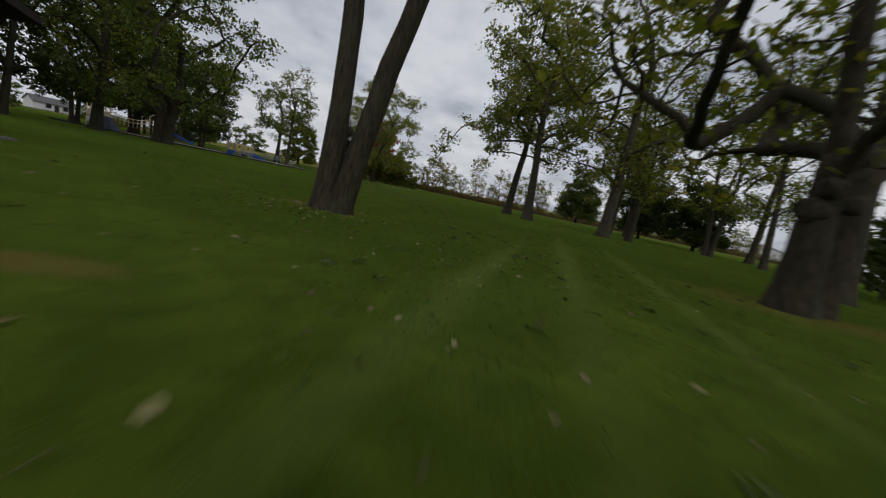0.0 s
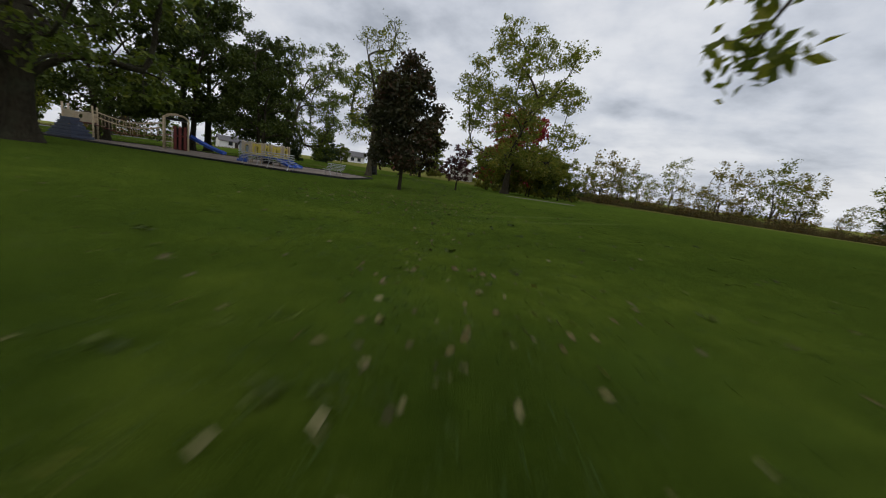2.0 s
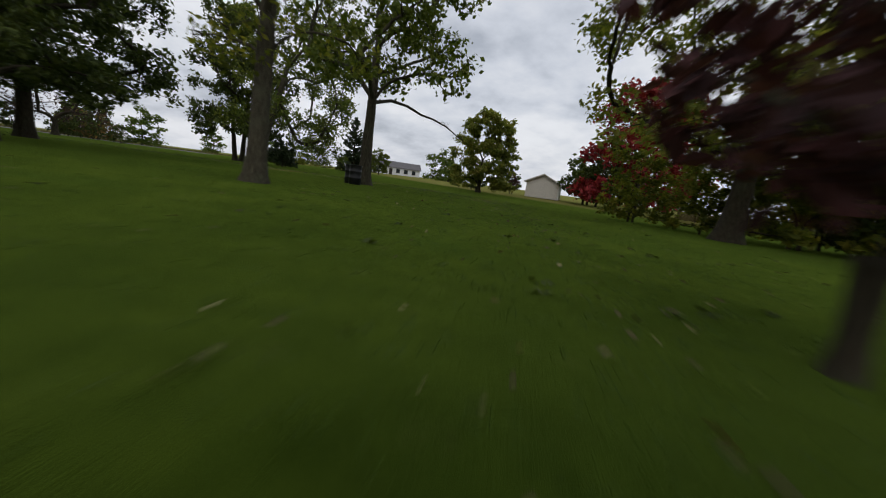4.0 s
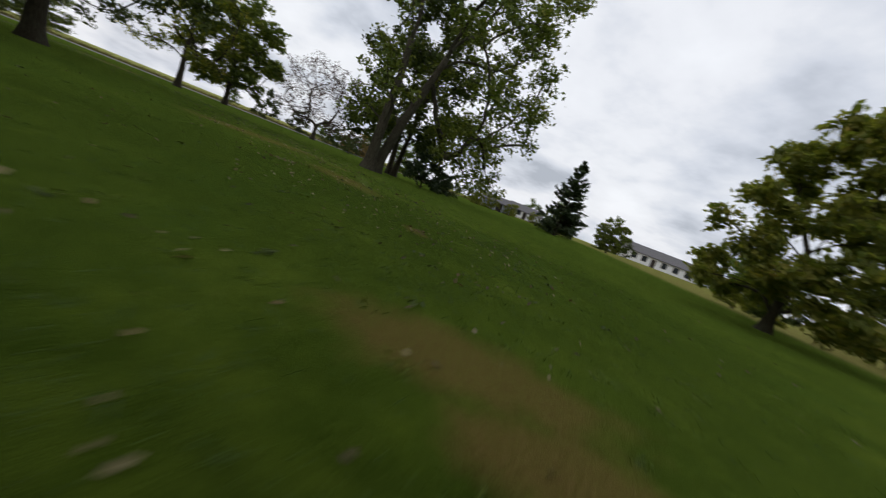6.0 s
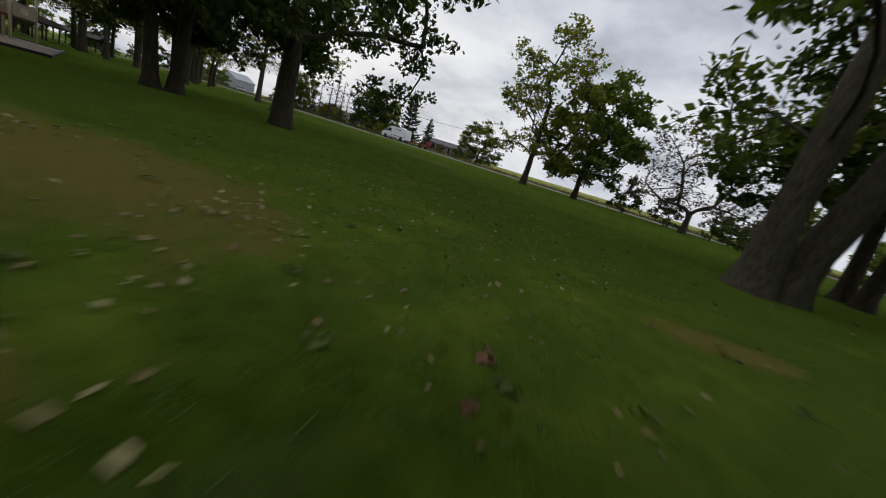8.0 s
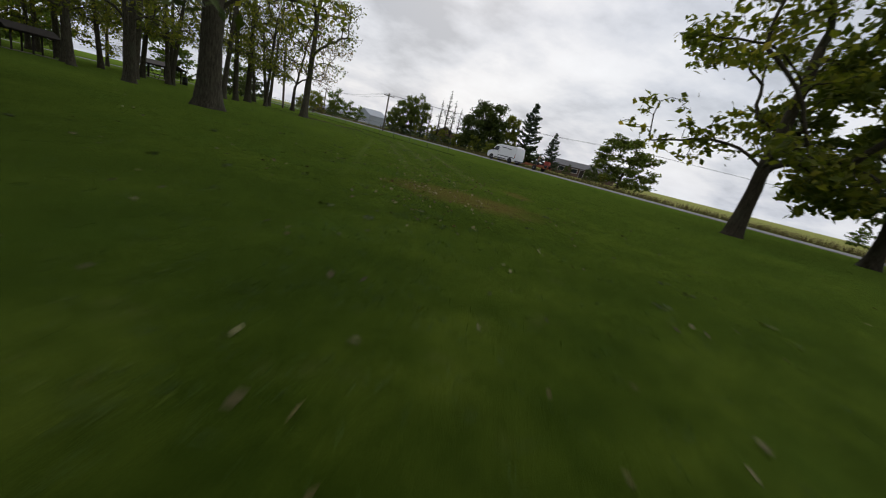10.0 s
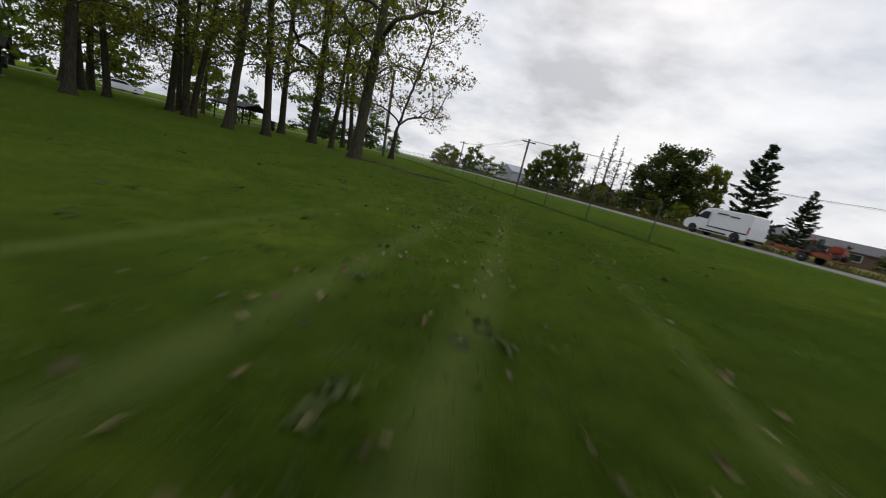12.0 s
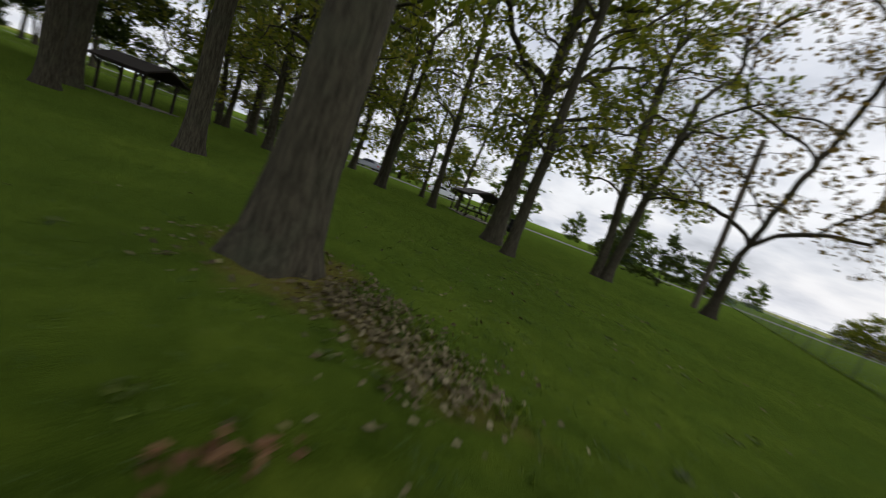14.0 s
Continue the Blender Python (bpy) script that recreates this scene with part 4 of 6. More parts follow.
for i in range(54):
    again(russet, -6 + 1.75 * i + rng.normal() * 0.5, 85.2 + 0.1 * i + rng.normal() * 1.2, rng.uniform(0, 360), rng.uniform(0.7, 1.25), rng.uniform(0.6, 1.1))
for i in range(26):
    x, y = on_road(4 + 1.7 * i, -8.2 + rng.normal() * 0.4)
    again(shrub if i % 3 else oshrub, x, y, rng.uniform(0, 360), 0.72 if i % 3 else 0.55, rng.uniform(0.5, 0.8))
# dark bushes under the big tree and by the gardens
for x, y, s in ((-7.2, 60.4, 0.8), (-4.6, 62.8, 0.7), (-21.5, 92.0, 2.2), (-22.4, 96.0, 2.4), (-24.6, 93.5, 1.9), (-26.2, 97.5, 1.4), (-36.0, 84.0, 0.8), (-55.5, 69.0, 0.8),
                (-57.8, 82.0, 1.3), (-61.0, 84.0, 1.1), (-35.5, 93.0, 0.9), (-72.0, 58.0, 0.7), (-14.2, 0.4, 1.2), (-14.5, 3.4, 1.25), (-85.0, 56.8, 1.2), (-88.5, 58.8, 1.35), (-83.0, 55.2, 1.0), (-93.0, 60.5, 1.4), (-23.2, 92.3, 2.0), (-25.6, 95.2, 2.1), (-80.5, 54.0, 0.9), (-79.0, 50.0, 1.1), (-80.5, 45.0, 1.2), (-93.5, 2.0, 0.8), (-90.0, -12.0, 0.8), (-40.5, -14.0, 1.0), (-43.0, -16.5, 1.2), (-80.0, 105.0, 1.2), (-84.0, 112.0, 1.3), (-72.0, 98.0, 0.9), (-77.0, 92.0, 0.8), (19.0, 9.5, 1.2), (22.0, 12.0, 1.3), (24.0, 8.5, 1.4), (27.0, 13.5, 1.4), (-73.5, -40.5, 0.6), (-77.0, -37.0, 0.7), (-80.0, -28.5, 0.7), (-82.5, -25.5, 0.8), (-86.0, -19.5, 0.8), (-88.5, -16.5, 0.7), (-101.5, -6.5, 0.9), (-90.8, -14.5, 0.7), (-95.5, -6.0, 0.6)):
    again(shrub, x, y, rng.uniform(0, 360), s, s * rng.uniform(0.85, 1.2))
again(russet, -84.0, 58.4, 50, 1.7)
again(russet, -87.0, 57.2, 170, 1.9)
again(oshrub, -53.6, -58.0, 30, 1.05)
again(oshrub, -51.4, -61.0, 130, 0.85)
again(russet, -54.6, -55.5, 60, 1.2)
again(wB, -58.6, -62.0, 75, 0.42, 0.5, "small thin tree beside the country road")
again(yew, -36.4, -22.5, 20, 1.1)
for x, y, k in ((-88.5, 93.5, 0.5), (-92.0, 90.0, 0.55), (-86.0, 95.5, 0.45)):
    again(oshrub, x, y, k * 700, k)
# far hedges and woods all round
far_green = make_tree("tree", "distant leafy tree on the skyline", 9, 0.2, 103, BARK_DARK, LEAF_GREEN, h0=0.1, spread=3.9, lead=0.4, lumps=20, na=12, per=12.2, size=0.512, sig=0.4, step=0.7, group="distant trees")
put(far_green, -62.0, -95.0)
for x, y, s in ((-55, -88, 0.6), (-68, -105, 0.7), (-50, -110, 0.5), (-30, -120, 0.8), (-10, -110, 0.7), (-10, -36, 1.1), (0, -29, 1.0), (9, -24, 1.2), (19, -15, 1.0), (-25, -47, 1.1), (30, -4, 1.1), (-36, -55, 0.9), (40, 8, 1.0), (15, -95, 0.9), (40, -80, 0.8), (60, -60, 0.9), (75, -30, 0.9), (80, 0, 0.8), (85, 25, 0.8), (90, 50, 0.9),
                (-150, 120, 0.9), (-135, 95, 0.8), (-160, 70, 1.0), (-170, 40, 0.7), (-180, 5, 0.6), (-70, 122, 1.0), (-110, 110, 0.9), (-96, 60, 0.7), (-100, 68, 0.8), (-60, 112, 0.7),
                (-15, 110, 0.9), (-75, -130, 0.8), (-120, -110, 0.7), (-140, -80, 0.6)):
    again(far_green, x, y, rng.uniform(0, 360), s * 1.2, s * rng.uniform(0.85, 1.15))


# ---- houses and barns ----
def house(name, label, m, L, W, h, roof_h, wall_mat, roof_mat, windows=(), doors=(), category="house", over=0.35):
    """A gabled house; L along its ridge (x), W across; windows: face, middle, sill height, width, height."""
    top = thing(name, m, label, category)
    bm = bmesh.new()
    v = [bm.verts.new(p) for p in ((-L / 2, -W / 2, 0), (L / 2, -W / 2, 0), (L / 2, W / 2, 0), (-L / 2, W / 2, 0), (-L / 2, -W / 2, h), (L / 2, -W / 2, h), (L / 2, W / 2, h), (-L / 2, W / 2, h), (-L / 2, 0, h + roof_h), (L / 2, 0, h + roof_h))]
    for f in ((0, 1, 5, 4), (2, 3, 7, 6), (1, 2, 6, 9, 5), (3, 0, 4, 8, 7)):
        bm.faces.new([v[i] for i in f])
    part("wall", bm, wall_mat, top)
    for s in (-1, 1):
        bm = bmesh.new()
        run = W / 2 + over
        drop = roof_h * over / (W / 2)
        q = [(-L / 2 - over, 0, h + roof_h), (L / 2 + over, 0, h + roof_h), (L / 2 + over, s * run, h - drop), (-L / 2 - over, s * run, h - drop)]
        lo, hi = [bm.verts.new(p) for p in q], [bm.verts.new((p[0], p[1], p[2] + 0.16)) for p in q]
        bm.faces.new(lo)
        bm.faces.new(hi[::-1])
        for i in range(4):
            bm.faces.new((lo[i], hi[i], hi[(i + 1) % 4], lo[(i + 1) % 4]))
        bmesh.ops.recalc_face_normals(bm, faces=bm.faces)
        part("roof", bm, roof_mat, top)
    for kind, items in (("window", windows), ("door", doors)):
        for face, mid, z, w, hh in items:
            bm, bg = bmesh.new(), bmesh.new()
            if face in ("s", "n"):
                y = -W / 2 if face == "s" else W / 2
                e = -1 if face == "s" else 1
                box(bm, mid - w / 2 - 0.08, mid + w / 2 + 0.08, min(y - 0.02 * e, y + 0.06 * e), max(y - 0.02 * e, y + 0.06 * e), z - 0.08, z + hh + 0.08, 0.01)
                box(bg, mid - w / 2, mid + w / 2, min(y, y + 0.075 * e), max(y, y + 0.075 * e), z, z + hh)
            else:
                x = -L / 2 if face == "w" else L / 2
                e = -1 if face == "w" else 1
                box(bm, min(x - 0.02 * e, x + 0.06 * e), max(x - 0.02 * e, x + 0.06 * e), mid - w / 2 - 0.08, mid + w / 2 + 0.08, z - 0.08, z + hh + 0.08, 0.01)
                box(bg, min(x, x + 0.075 * e), max(x, x + 0.075 * e), mid - w / 2, mid + w / 2, z, z + hh)
            fr = part(kind, bm, WHITE if wall_mat is not WHITE else CREAM, top)
            part("pane" if kind == "window" else "panel", bg, GLASS if kind == "window" else DARKWOOD, fr)
    return top


house("garden_shed", "cream gabled outbuilding behind the lawn", pose(-32.2, 97.5, rise(-32.2, 97.5) - 0.3, 0, 0, 105), 5.4, 4.6, 2.2, 1.1, CREAM, CREAM, [], [("s", 1.5, 0.0, 1.0, 2.0)], "outbuilding")
ws = [("s", x, 1.0, 1.1, 1.2) for x in (-4.5, -1.5, 2.0, 4.8)] + [("e", 0, 1.0, 1.0, 1.2), ("w", 0, 1.0, 1.0, 1.2)]
house("house", "long low white house with grey roof beyond the lawn", pose(-94.0, 129.0, rise(-94.0, 129.0), 0, 0, 47), 17, 7, 2.5, 1.7, WHITE, SHINGLE, [("s", x, 0.9, 1.1, 1.2) for x in (-6.8, -4.6, -2.4, 1.8, 4.2, 6.6)], [("s", -0.4, 0, 0.95, 2.0)])
house("house", "distant white house among trees", pose(-116.0, 103.5, rise(-116.0, 103.5), 0, 0, 65), 9, 7, 2.3, 1.5, WHITE, SHINGLE, ws[1:3], [("s", 0.2, 0, 0.95, 2.0)])
house("garden_shed", "weathered grey metal shed beside a hedge", pose(-80.0, 82.5, rise(-80.0, 82.5), 0, 0, 70), 5, 3.5, 1.7, 0.8, GREYMETAL, SHINGLE, [], [("s", 0.5, 0.0, 1.0, 1.6)], "outbuilding")
house("farm_building", "long low brown farm building with dark roof", pose(-121.0, -31.0, 0, 0, 0, -48), 17, 7, 2.3, 1.3, BROWNWALL, SHINGLE, [("n", x, 0.9, 1.4, 1.0) for x in (-6, -2.5, 1.5, 5)], [("n", -0.4, 0, 1.0, 2.0)], "building")
house("house", "brown house half hidden by spruces", pose(-86.5, -48.5, 0, 0, 0, 75), 8, 6.5, 2.5, 1.8, BROWNWALL, SHINGLE, ws[:3], [("s", 0.2, 0, 0.95, 2.0)])
house("barn", "pale grey metal barn in the distance", pose(-83.0, -141.0, 0, 0, 0, 20), 9, 13, 4.2, 2.6, GREYMETAL, GREYMETAL, [], [("s", 0, 0, 3.2, 3.4)], "barn")
house("barn", "long white shed in the distance", pose(-67.0, -150.0, 0, 0, 0, 0), 16, 8, 2.6, 1.4, WHITE, GREYMETAL, [], [("s", 3, 0, 3.0, 2.3)], "barn")
house("barn", "long low white building across the meadow", pose(105.0, 118.0, rise(105.0, 118.0), 0, 0, 50), 22, 10, 3.2, 1.5, WHITE, GREYMETAL, [], [("s", 0, 0, 3.0, 2.5)], "building")




# ---- playground ----
YELLOW = plain("yellow_plastic", (0.62, 0.5, 0.09), 0.45, grime=0.2)
TAN = plain("tan_plastic", (0.50, 0.42, 0.29), 0.5, grime=0.2)
BLUE = plain("blue_plastic", (0.03, 0.09, 0.42), 0.35, grime=0.2)
MAROON = plain("maroon_steel", (0.16, 0.035, 0.03), 0.45, grime=0.25)
TANSTEEL = plain("tan_painted_steel", (0.42, 0.33, 0.2), 0.45, grime=0.25)
TYRE = plain("black_rubber", (0.02, 0.02, 0.021), 0.8)
GREENMETAL = plain("green_coated_steel", (0.10, 0.17, 0.14), 0.5)
BLUEGREY = plain("blue_grey_plastic", (0.10, 0.12, 0.18), 0.6)


def bed():
    """Bed of wood chips, a low mound, with a raised edge whose black stands for its shadow line."""
    edge = [(-34.50, 30.00), (-28.10, 31.20), (-15.50, 34.17), (-13.34, 36.06), (-15.95, 41.91), (-21.80, 43.4), (-30.80, 42.2), (-34.60, 41.0)]
    P = [Vector((x, y, 0)) for x, y in edge]
    mid = sum(P, Vector()) / len(P)
    V, F = [], []
    for k, h in ((1.0, -0.02), (0.995, 0.06), (0.6, 0.08)):
        V += [tuple(mid + (p - mid) * k + Vector((0, 0, h))) for p in P]
    n = len(P)
    for r in range(2):
        F += [(r * n + i, r * n + (i + 1) % n, (r + 1) * n + (i + 1) % n, (r + 1) * n + i) for i in range(n)]
    F.append(tuple(2 * n + i for i in range(n)))
    tagged(obj("playground_bed", mesh_of("playground_bed", V, F, CHIPS)), "wood chip bed of the playground with low edging", "playground surface", kind="structure")
    for i in range(n):
        a, b = P[i], P[(i + 1) % n]
        k = max(1, int((b - a).length / 2.4))
        for j in range(k):
            p, q = a + (b - a) * (j / k), a + (b - a) * ((j + 1) / k)
            bm = bmesh.new()
            box(bm, 0.02, (q - p).length - 0.02, -0.05, 0.05, -0.05, 0.105, 0.025)
            # the edge's shadow line is put into this black colour
            o = part("edging_timber", bm, BLACK, None)
            o.matrix_basis = Matrix.Translation(p) @ Matrix.Rotation(math.atan2(q.y - p.y, q.x - p.x), 4, "Z")
            tagged(o, "low edging timber round the playground, black for its shadow line", "edging", "playground edging")


bed()


def rod(a, b, r, n=2):
    return ([tuple(np.array(a) + (np.array(b) - np.array(a)) * i / (n - 1)) for i in range(n)], [r] * n)


def panel_with_hole(w, h, hole_w, hole_h, hole_z, arch=0.1, t=0.07):
    """An upright panel in the xz plane with a rounded window and a wavy top."""
    bm = bmesh.new()
    n = 28
    outer, inner = [], []
    for i in range(n):
        a = 2 * math.pi * i / n
        ca, sa = math.cos(a), math.sin(a)
        k = 1 / max(abs(ca), abs(sa))
        x, z = ca * k * w / 2, h / 2 + sa * k * h / 2
        if z > h * 0.98:
            z = h - arch * (1 - abs(2 * x / w) ** 2)
        outer.append((x, z))
        kk = 1 / (abs(ca) ** 3 + abs(sa) ** 3) ** (1 / 3)
        inner.append((ca * kk * hole_w / 2, hole_z + sa * kk * hole_h / 2))
    rings = []
    for y in (-t / 2, t / 2):
        rings.append(([bm.verts.new((x, y, z)) for x, z in outer], [bm.verts.new((x, y, z)) for x, z in inner]))
    for i in range(n):
        j = (i + 1) % n
        (o0, i0), (o1, i1) = rings
        bm.faces.new((o0[i], o0[j], i0[j], i0[i]))
        bm.faces.new((o1[j], o1[i], i1[i], i1[j]))
        bm.faces.new((o0[j], o0[i], o1[i], o1[j]))
        bm.faces.new((i0[i], i0[j], i1[j], i1[i]))
    bmesh.ops.recalc_face_normals(bm, faces=bm.faces)
    return bm


def slide_mesh(w, length, z_top, z_low, rim=0.14):
    """A slide down along -y: a trough with raised rims, flaring out at the foot."""
    bm = bmesh.new()
    n = 14
    rows = []
    for i in range(n + 1):
        u = i / n
        y = -length * u
        z = z_low + (z_top - z_low) * (1 - u) ** 1.25 * (1 if u < 0.9 else 1)
        prof = [(-w / 2 - 0.04, z + rim - 0.02), (-w / 2, z + rim), (-w / 2 + 0.06, z + 0.02), (0, z), (w / 2 - 0.06, z + 0.02), (w / 2, z + rim), (w / 2 + 0.04, z + rim - 0.02), (w / 2, z - 0.05), (-w / 2, z - 0.05)]
        rows.append([bm.verts.new((x, y, zz)) for x, zz in prof])
    for a, b in zip(rows, rows[1:]):
        for j in range(9):
            bm.faces.new((a[j], a[(j + 1) % 9], b[(j + 1) % 9], b[j]))
    bm.faces.new(rows[0])
    bm.faces.new(rows[-1][::-1])
    bmesh.ops.recalc_face_normals(bm, faces=bm.faces)
    return bm


def toddler_unit():
    top = thing("toddler_play_unit", pose(-21.1, 37.45, 0.07, 0, 0, 78), "toddler play unit with tan panels, yellow windows and blue slides", "play structure")
    zb = 0.62
    for i in range(4):
        x = -2.1 + i * 1.4
        for y in (-0.72, 0.72):
            bm = panel_with_hole(1.28, 1.15, 0.62, 0.66, 0.5, 0.16, 0.1)
            bmesh.ops.translate(bm, verts=bm.verts, vec=(x, y, zb))
            zig = Matrix.Translation((x, y, 0)) @ Matrix.Rotation(radians(24 if i % 2 else -24), 4, "Z") @ Matrix.Translation((-x, -y, 0))
            bmesh.ops.transform(bm, matrix=zig, verts=bm.verts)
            pn = part("panel", bm, TAN, top)
            bm = panel_with_hole(0.92, 0.92, 0.46, 0.6, 0.42, 0.06, 0.12)
            bmesh.ops.translate(bm, verts=bm.verts, vec=(x, y, zb + 0.06))
            bmesh.ops.transform(bm, matrix=zig, verts=bm.verts)
            part("window_frame", bm, YELLOW, pn, "yellow window frame")
            part("grip_slot", box(bmesh.new(), x - 0.16, x + 0.16, y - 0.056, y + 0.056, zb + 0.9, zb + 0.96, 0.02), BLACK, pn)
        part("deck", box(bmesh.new(), x - 0.68, x + 0.68, -0.68, 0.68, zb - 0.1, zb, 0.02), BLUE, top)
    for x in (-2.8, 2.8):
        bm = panel_with_hole(1.36, 1.15, 0.7, 0.8, 0.45, 0.16, 0.1)
        bmesh.ops.rotate(bm, verts=bm.verts, cent=(0, 0, 0), matrix=Matrix.Rotation(radians(90), 3, "Z"))
        bmesh.ops.translate(bm, verts=bm.verts, vec=(x, 0, zb))
        part("end_panel", bm, TAN, top)
    for x in (-2.75, -1.4, 0, 1.4, 2.75):
        for y in (-0.66, 0.66):
            tubes("post", [rod((x, y, -0.05), (x, y, zb + 1.05), 0.05)], 8, TANSTEEL, top)
    part("under_panel", box(bmesh.new(), -1.1, 0.2, -0.74, -0.68, 0.08, 0.5, 0.02), BLACK, top)
    for x, y, run in ((0.7, -0.7, 2.5), (2.2, -0.7, 2.0)):
        bm = slide_mesh(1.1, run, zb, 0.1)
        bmesh.ops.translate(bm, verts=bm.verts, vec=(x, y, 0))
        part("slide", bm, BLUE, top, "bright blue plastic slide")
    for i in range(3):
        part("step", box(bmesh.new(), -2.9 - 0.28 * (3 - i), -2.9 - 0.28 * (2 - i), -0.45, 0.45, 0.0, 0.18 * (i + 1), 0.03), BLUE, top)
    top.scale = (0.45, 0.8, 0.75)
    return top


toddler_unit()


def climber():
    top = thing("climbing_tower", pose(-30.0, 37.1, 0.07, 0, 0, 58), "maroon climbing tower with tan rails and a blue slide", "play structure")
    for x in (-0.8, 0.8):
        for y in (-0.8, 0.8):
            tubes("post", [rod((x, y, -0.05), (x, y, 2.65), 0.06)], 8, TANSTEEL, top)
    part("deck", box(bmesh.new(), -0.8, 0.8, -0.8, 0.8, 1.15, 1.24, 0.02), MAROON, top)
    for y in (-0.82, 0.82):
        for x0 in (-0.16, 0.17, 0.5):
            part("wall_slat", box(bmesh.new(), x0, x0 + 0.2, y - 0.03, y + 0.03, 0.05, 2.0, 0.02), MAROON, top)
    part("back_board", box(bmesh.new(), -0.2, 0.76, -0.03, 0.03, 0.05, 1.9, 0.02), BLACK, top)
    part("side_panel", box(bmesh.new(), 0.78, 0.84, -0.75, 0.1, 0.1, 2.2, 0.02), MAROON, top)
    arch = [[(-0.8, y, 2.6), (-0.5, y, 2.85), (0, y, 2.95), (0.5, y, 2.85), (0.8, y, 2.6)] for y in (-0.8, 0.8)]
    for a in arch:
        tubes("arch", [(a, [0.05] * 5)], 8, TANSTEEL, top)
    part("roof", box(bmesh.new(), -0.7, 0.75, -0.78, 0.78, 2.45, 2.6, 0.06), BLACK, top)
    lad = [rod((-0.75, -0.86, 0), (-0.75, -0.86, 1.9), 0.03), rod((-0.25, -0.86, 0), (-0.25, -0.86, 1.9), 0.03)]
    for a in lad:
        tubes("ladder_rail", [a], 6, TANSTEEL, top)
    for i in range(5):
        tubes("rung", [rod((-0.75, -0.86, 0.2 + 0.24 * i), (-0.25, -0.86, 0.2 + 0.24 * i), 0.022)], 6, TANSTEEL, top)
    bm = slide_mesh(0.6, 2.9, 1.3, 0.2, 0.2)
    bmesh.ops.rotate(bm, verts=bm.verts, cent=(0, 0, 0), matrix=Matrix.Rotation(radians(60), 3, "Z"))
    bmesh.ops.translate(bm, verts=bm.verts, vec=(0.82, 0.45, 0))
    part("slide", bm, BLUE, top, "long blue slide")
    # clatter bridge to the second tower
    for y in (-0.6, 0.6):
        for h in (0.55, 0.95):
            pts = [(-0.8 - 4.0 * i / 10, y, 1.2 + h - 0.42 * math.sin(math.pi * i / 10)) for i in range(11)]
            tubes("bridge_rail", [(pts, [0.035] * 11)], 6, TANSTEEL, top)
        for i in range(1, 10):
            z = 1.2 - 0.42 * math.sin(math.pi * i / 10)
            tubes("bridge_baluster", [rod((-0.8 - 0.4 * i, y, z), (-0.8 - 0.4 * i, y, z + 0.95), 0.016)], 5, TANSTEEL, top)
    for i in range(10):
        z = 1.18 - 0.42 * math.sin(math.pi * (i + 0.5) / 10)
        part("plank", box(bmesh.new(), -0.8 - 0.4 * i - 0.37, -0.8 - 0.4 * i - 0.03, -0.6, 0.6, z - 0.03, z + 0.02, 0.01), MAROON, top)
    for x in (-4.85, -6.4):
        for y in (-0.75, 0.75):
            tubes("post", [rod((x, y, -0.05), (x, y, 2.5), 0.06)], 8, TANSTEEL, top)
    part("deck", box(bmesh.new(), -6.4, -4.85, -0.75, 0.75, 1.15, 1.24, 0.02), MAROON, top)
    for y in (-0.76, 0.76):
        bm = panel_with_hole(1.4, 0.8, 0.5, 0.4, 0.4, 0.1, 0.08)
        bmesh.ops.translate(bm, verts=bm.verts, vec=(-5.62, y, 1.25))
        part("panel", bm, TAN, top)
    part("tunnel_panel", box(bmesh.new(), -6.48, -6.4, -0.7, 0.7, 1.25, 1.95, 0.04), TAN, top)
    top.scale = (0.9, 0.9, 0.84)
    return top


climber()


def ring(R, r, n=20, k=8):
    return [(R * math.cos(2 * math.pi * i / n), R * math.sin(2 * math.pi * i / n), 0) for i in range(n + 1)], [r] * (n + 1)


def boulder_stack():
    top = thing("climbing_mound", pose(-30.9, 31.6, 0.05, 0, 0, 10) @ Matrix.Scale(0.75, 4), "rounded blue-grey plastic climbing mound with ridges", "play structure")
    for i in range(6):
        w, z = 1.5 - 0.16 * i, 0.27 * i
        bm = bmesh.new()
        box(bm, -w, w, -w * 0.6, w * 0.6, z, z + 0.26, 0.11)
        part("layer", bm, BLUEGREY, top)
    return top


boulder_stack()


ALUMINIUM = plain("weathered_aluminium", (0.5, 0.51, 0.52), 0.45, 0.35, grime=0.25)


def bench(m, label):
    top = thing("park_bench", m, label, "bench", "playground benches")
    part("seat_plank", box(bmesh.new(), -1.15, 1.15, -0.2, 0.1, 0.42, 0.46, 0.012), ALUMINIUM, top)
    for i in range(4):
        tubes("back_rail", [rod((-1.15, 0.2 + 0.04 * i, 0.55 + 0.13 * i), (1.15, 0.2 + 0.04 * i, 0.55 + 0.13 * i), 0.028)], 8, ALUMINIUM, top)
    for x in (-0.72, 0.72):
        tubes("leg", [([(x, -0.26, 0), (x, -0.18, 0.42), (x, 0.2, 0.42), (x, 0.34, 0.95)], [0.025] * 4)], 6, STEEL, top)
        tubes("leg", [([(x, 0.34, 0), (x, 0.16, 0.42)], [0.025] * 2)], 6, STEEL, top)
    return top


b1 = bench(pose(-15.9, 34.0, 0.06, 0, 0, 190) @ Matrix.Scale(0.82, 4), "weathered aluminium park bench with pipe rails by the play unit")
copy_thing(b1, pose(-15.3, 37.2, 0.06, 0, 0, -88) @ Matrix.Scale(0.82, 4))
copy_thing(b1, pose(-19.0, 34.8, 0.06, 0, 0, 190) @ Matrix.Scale(0.82, 4))


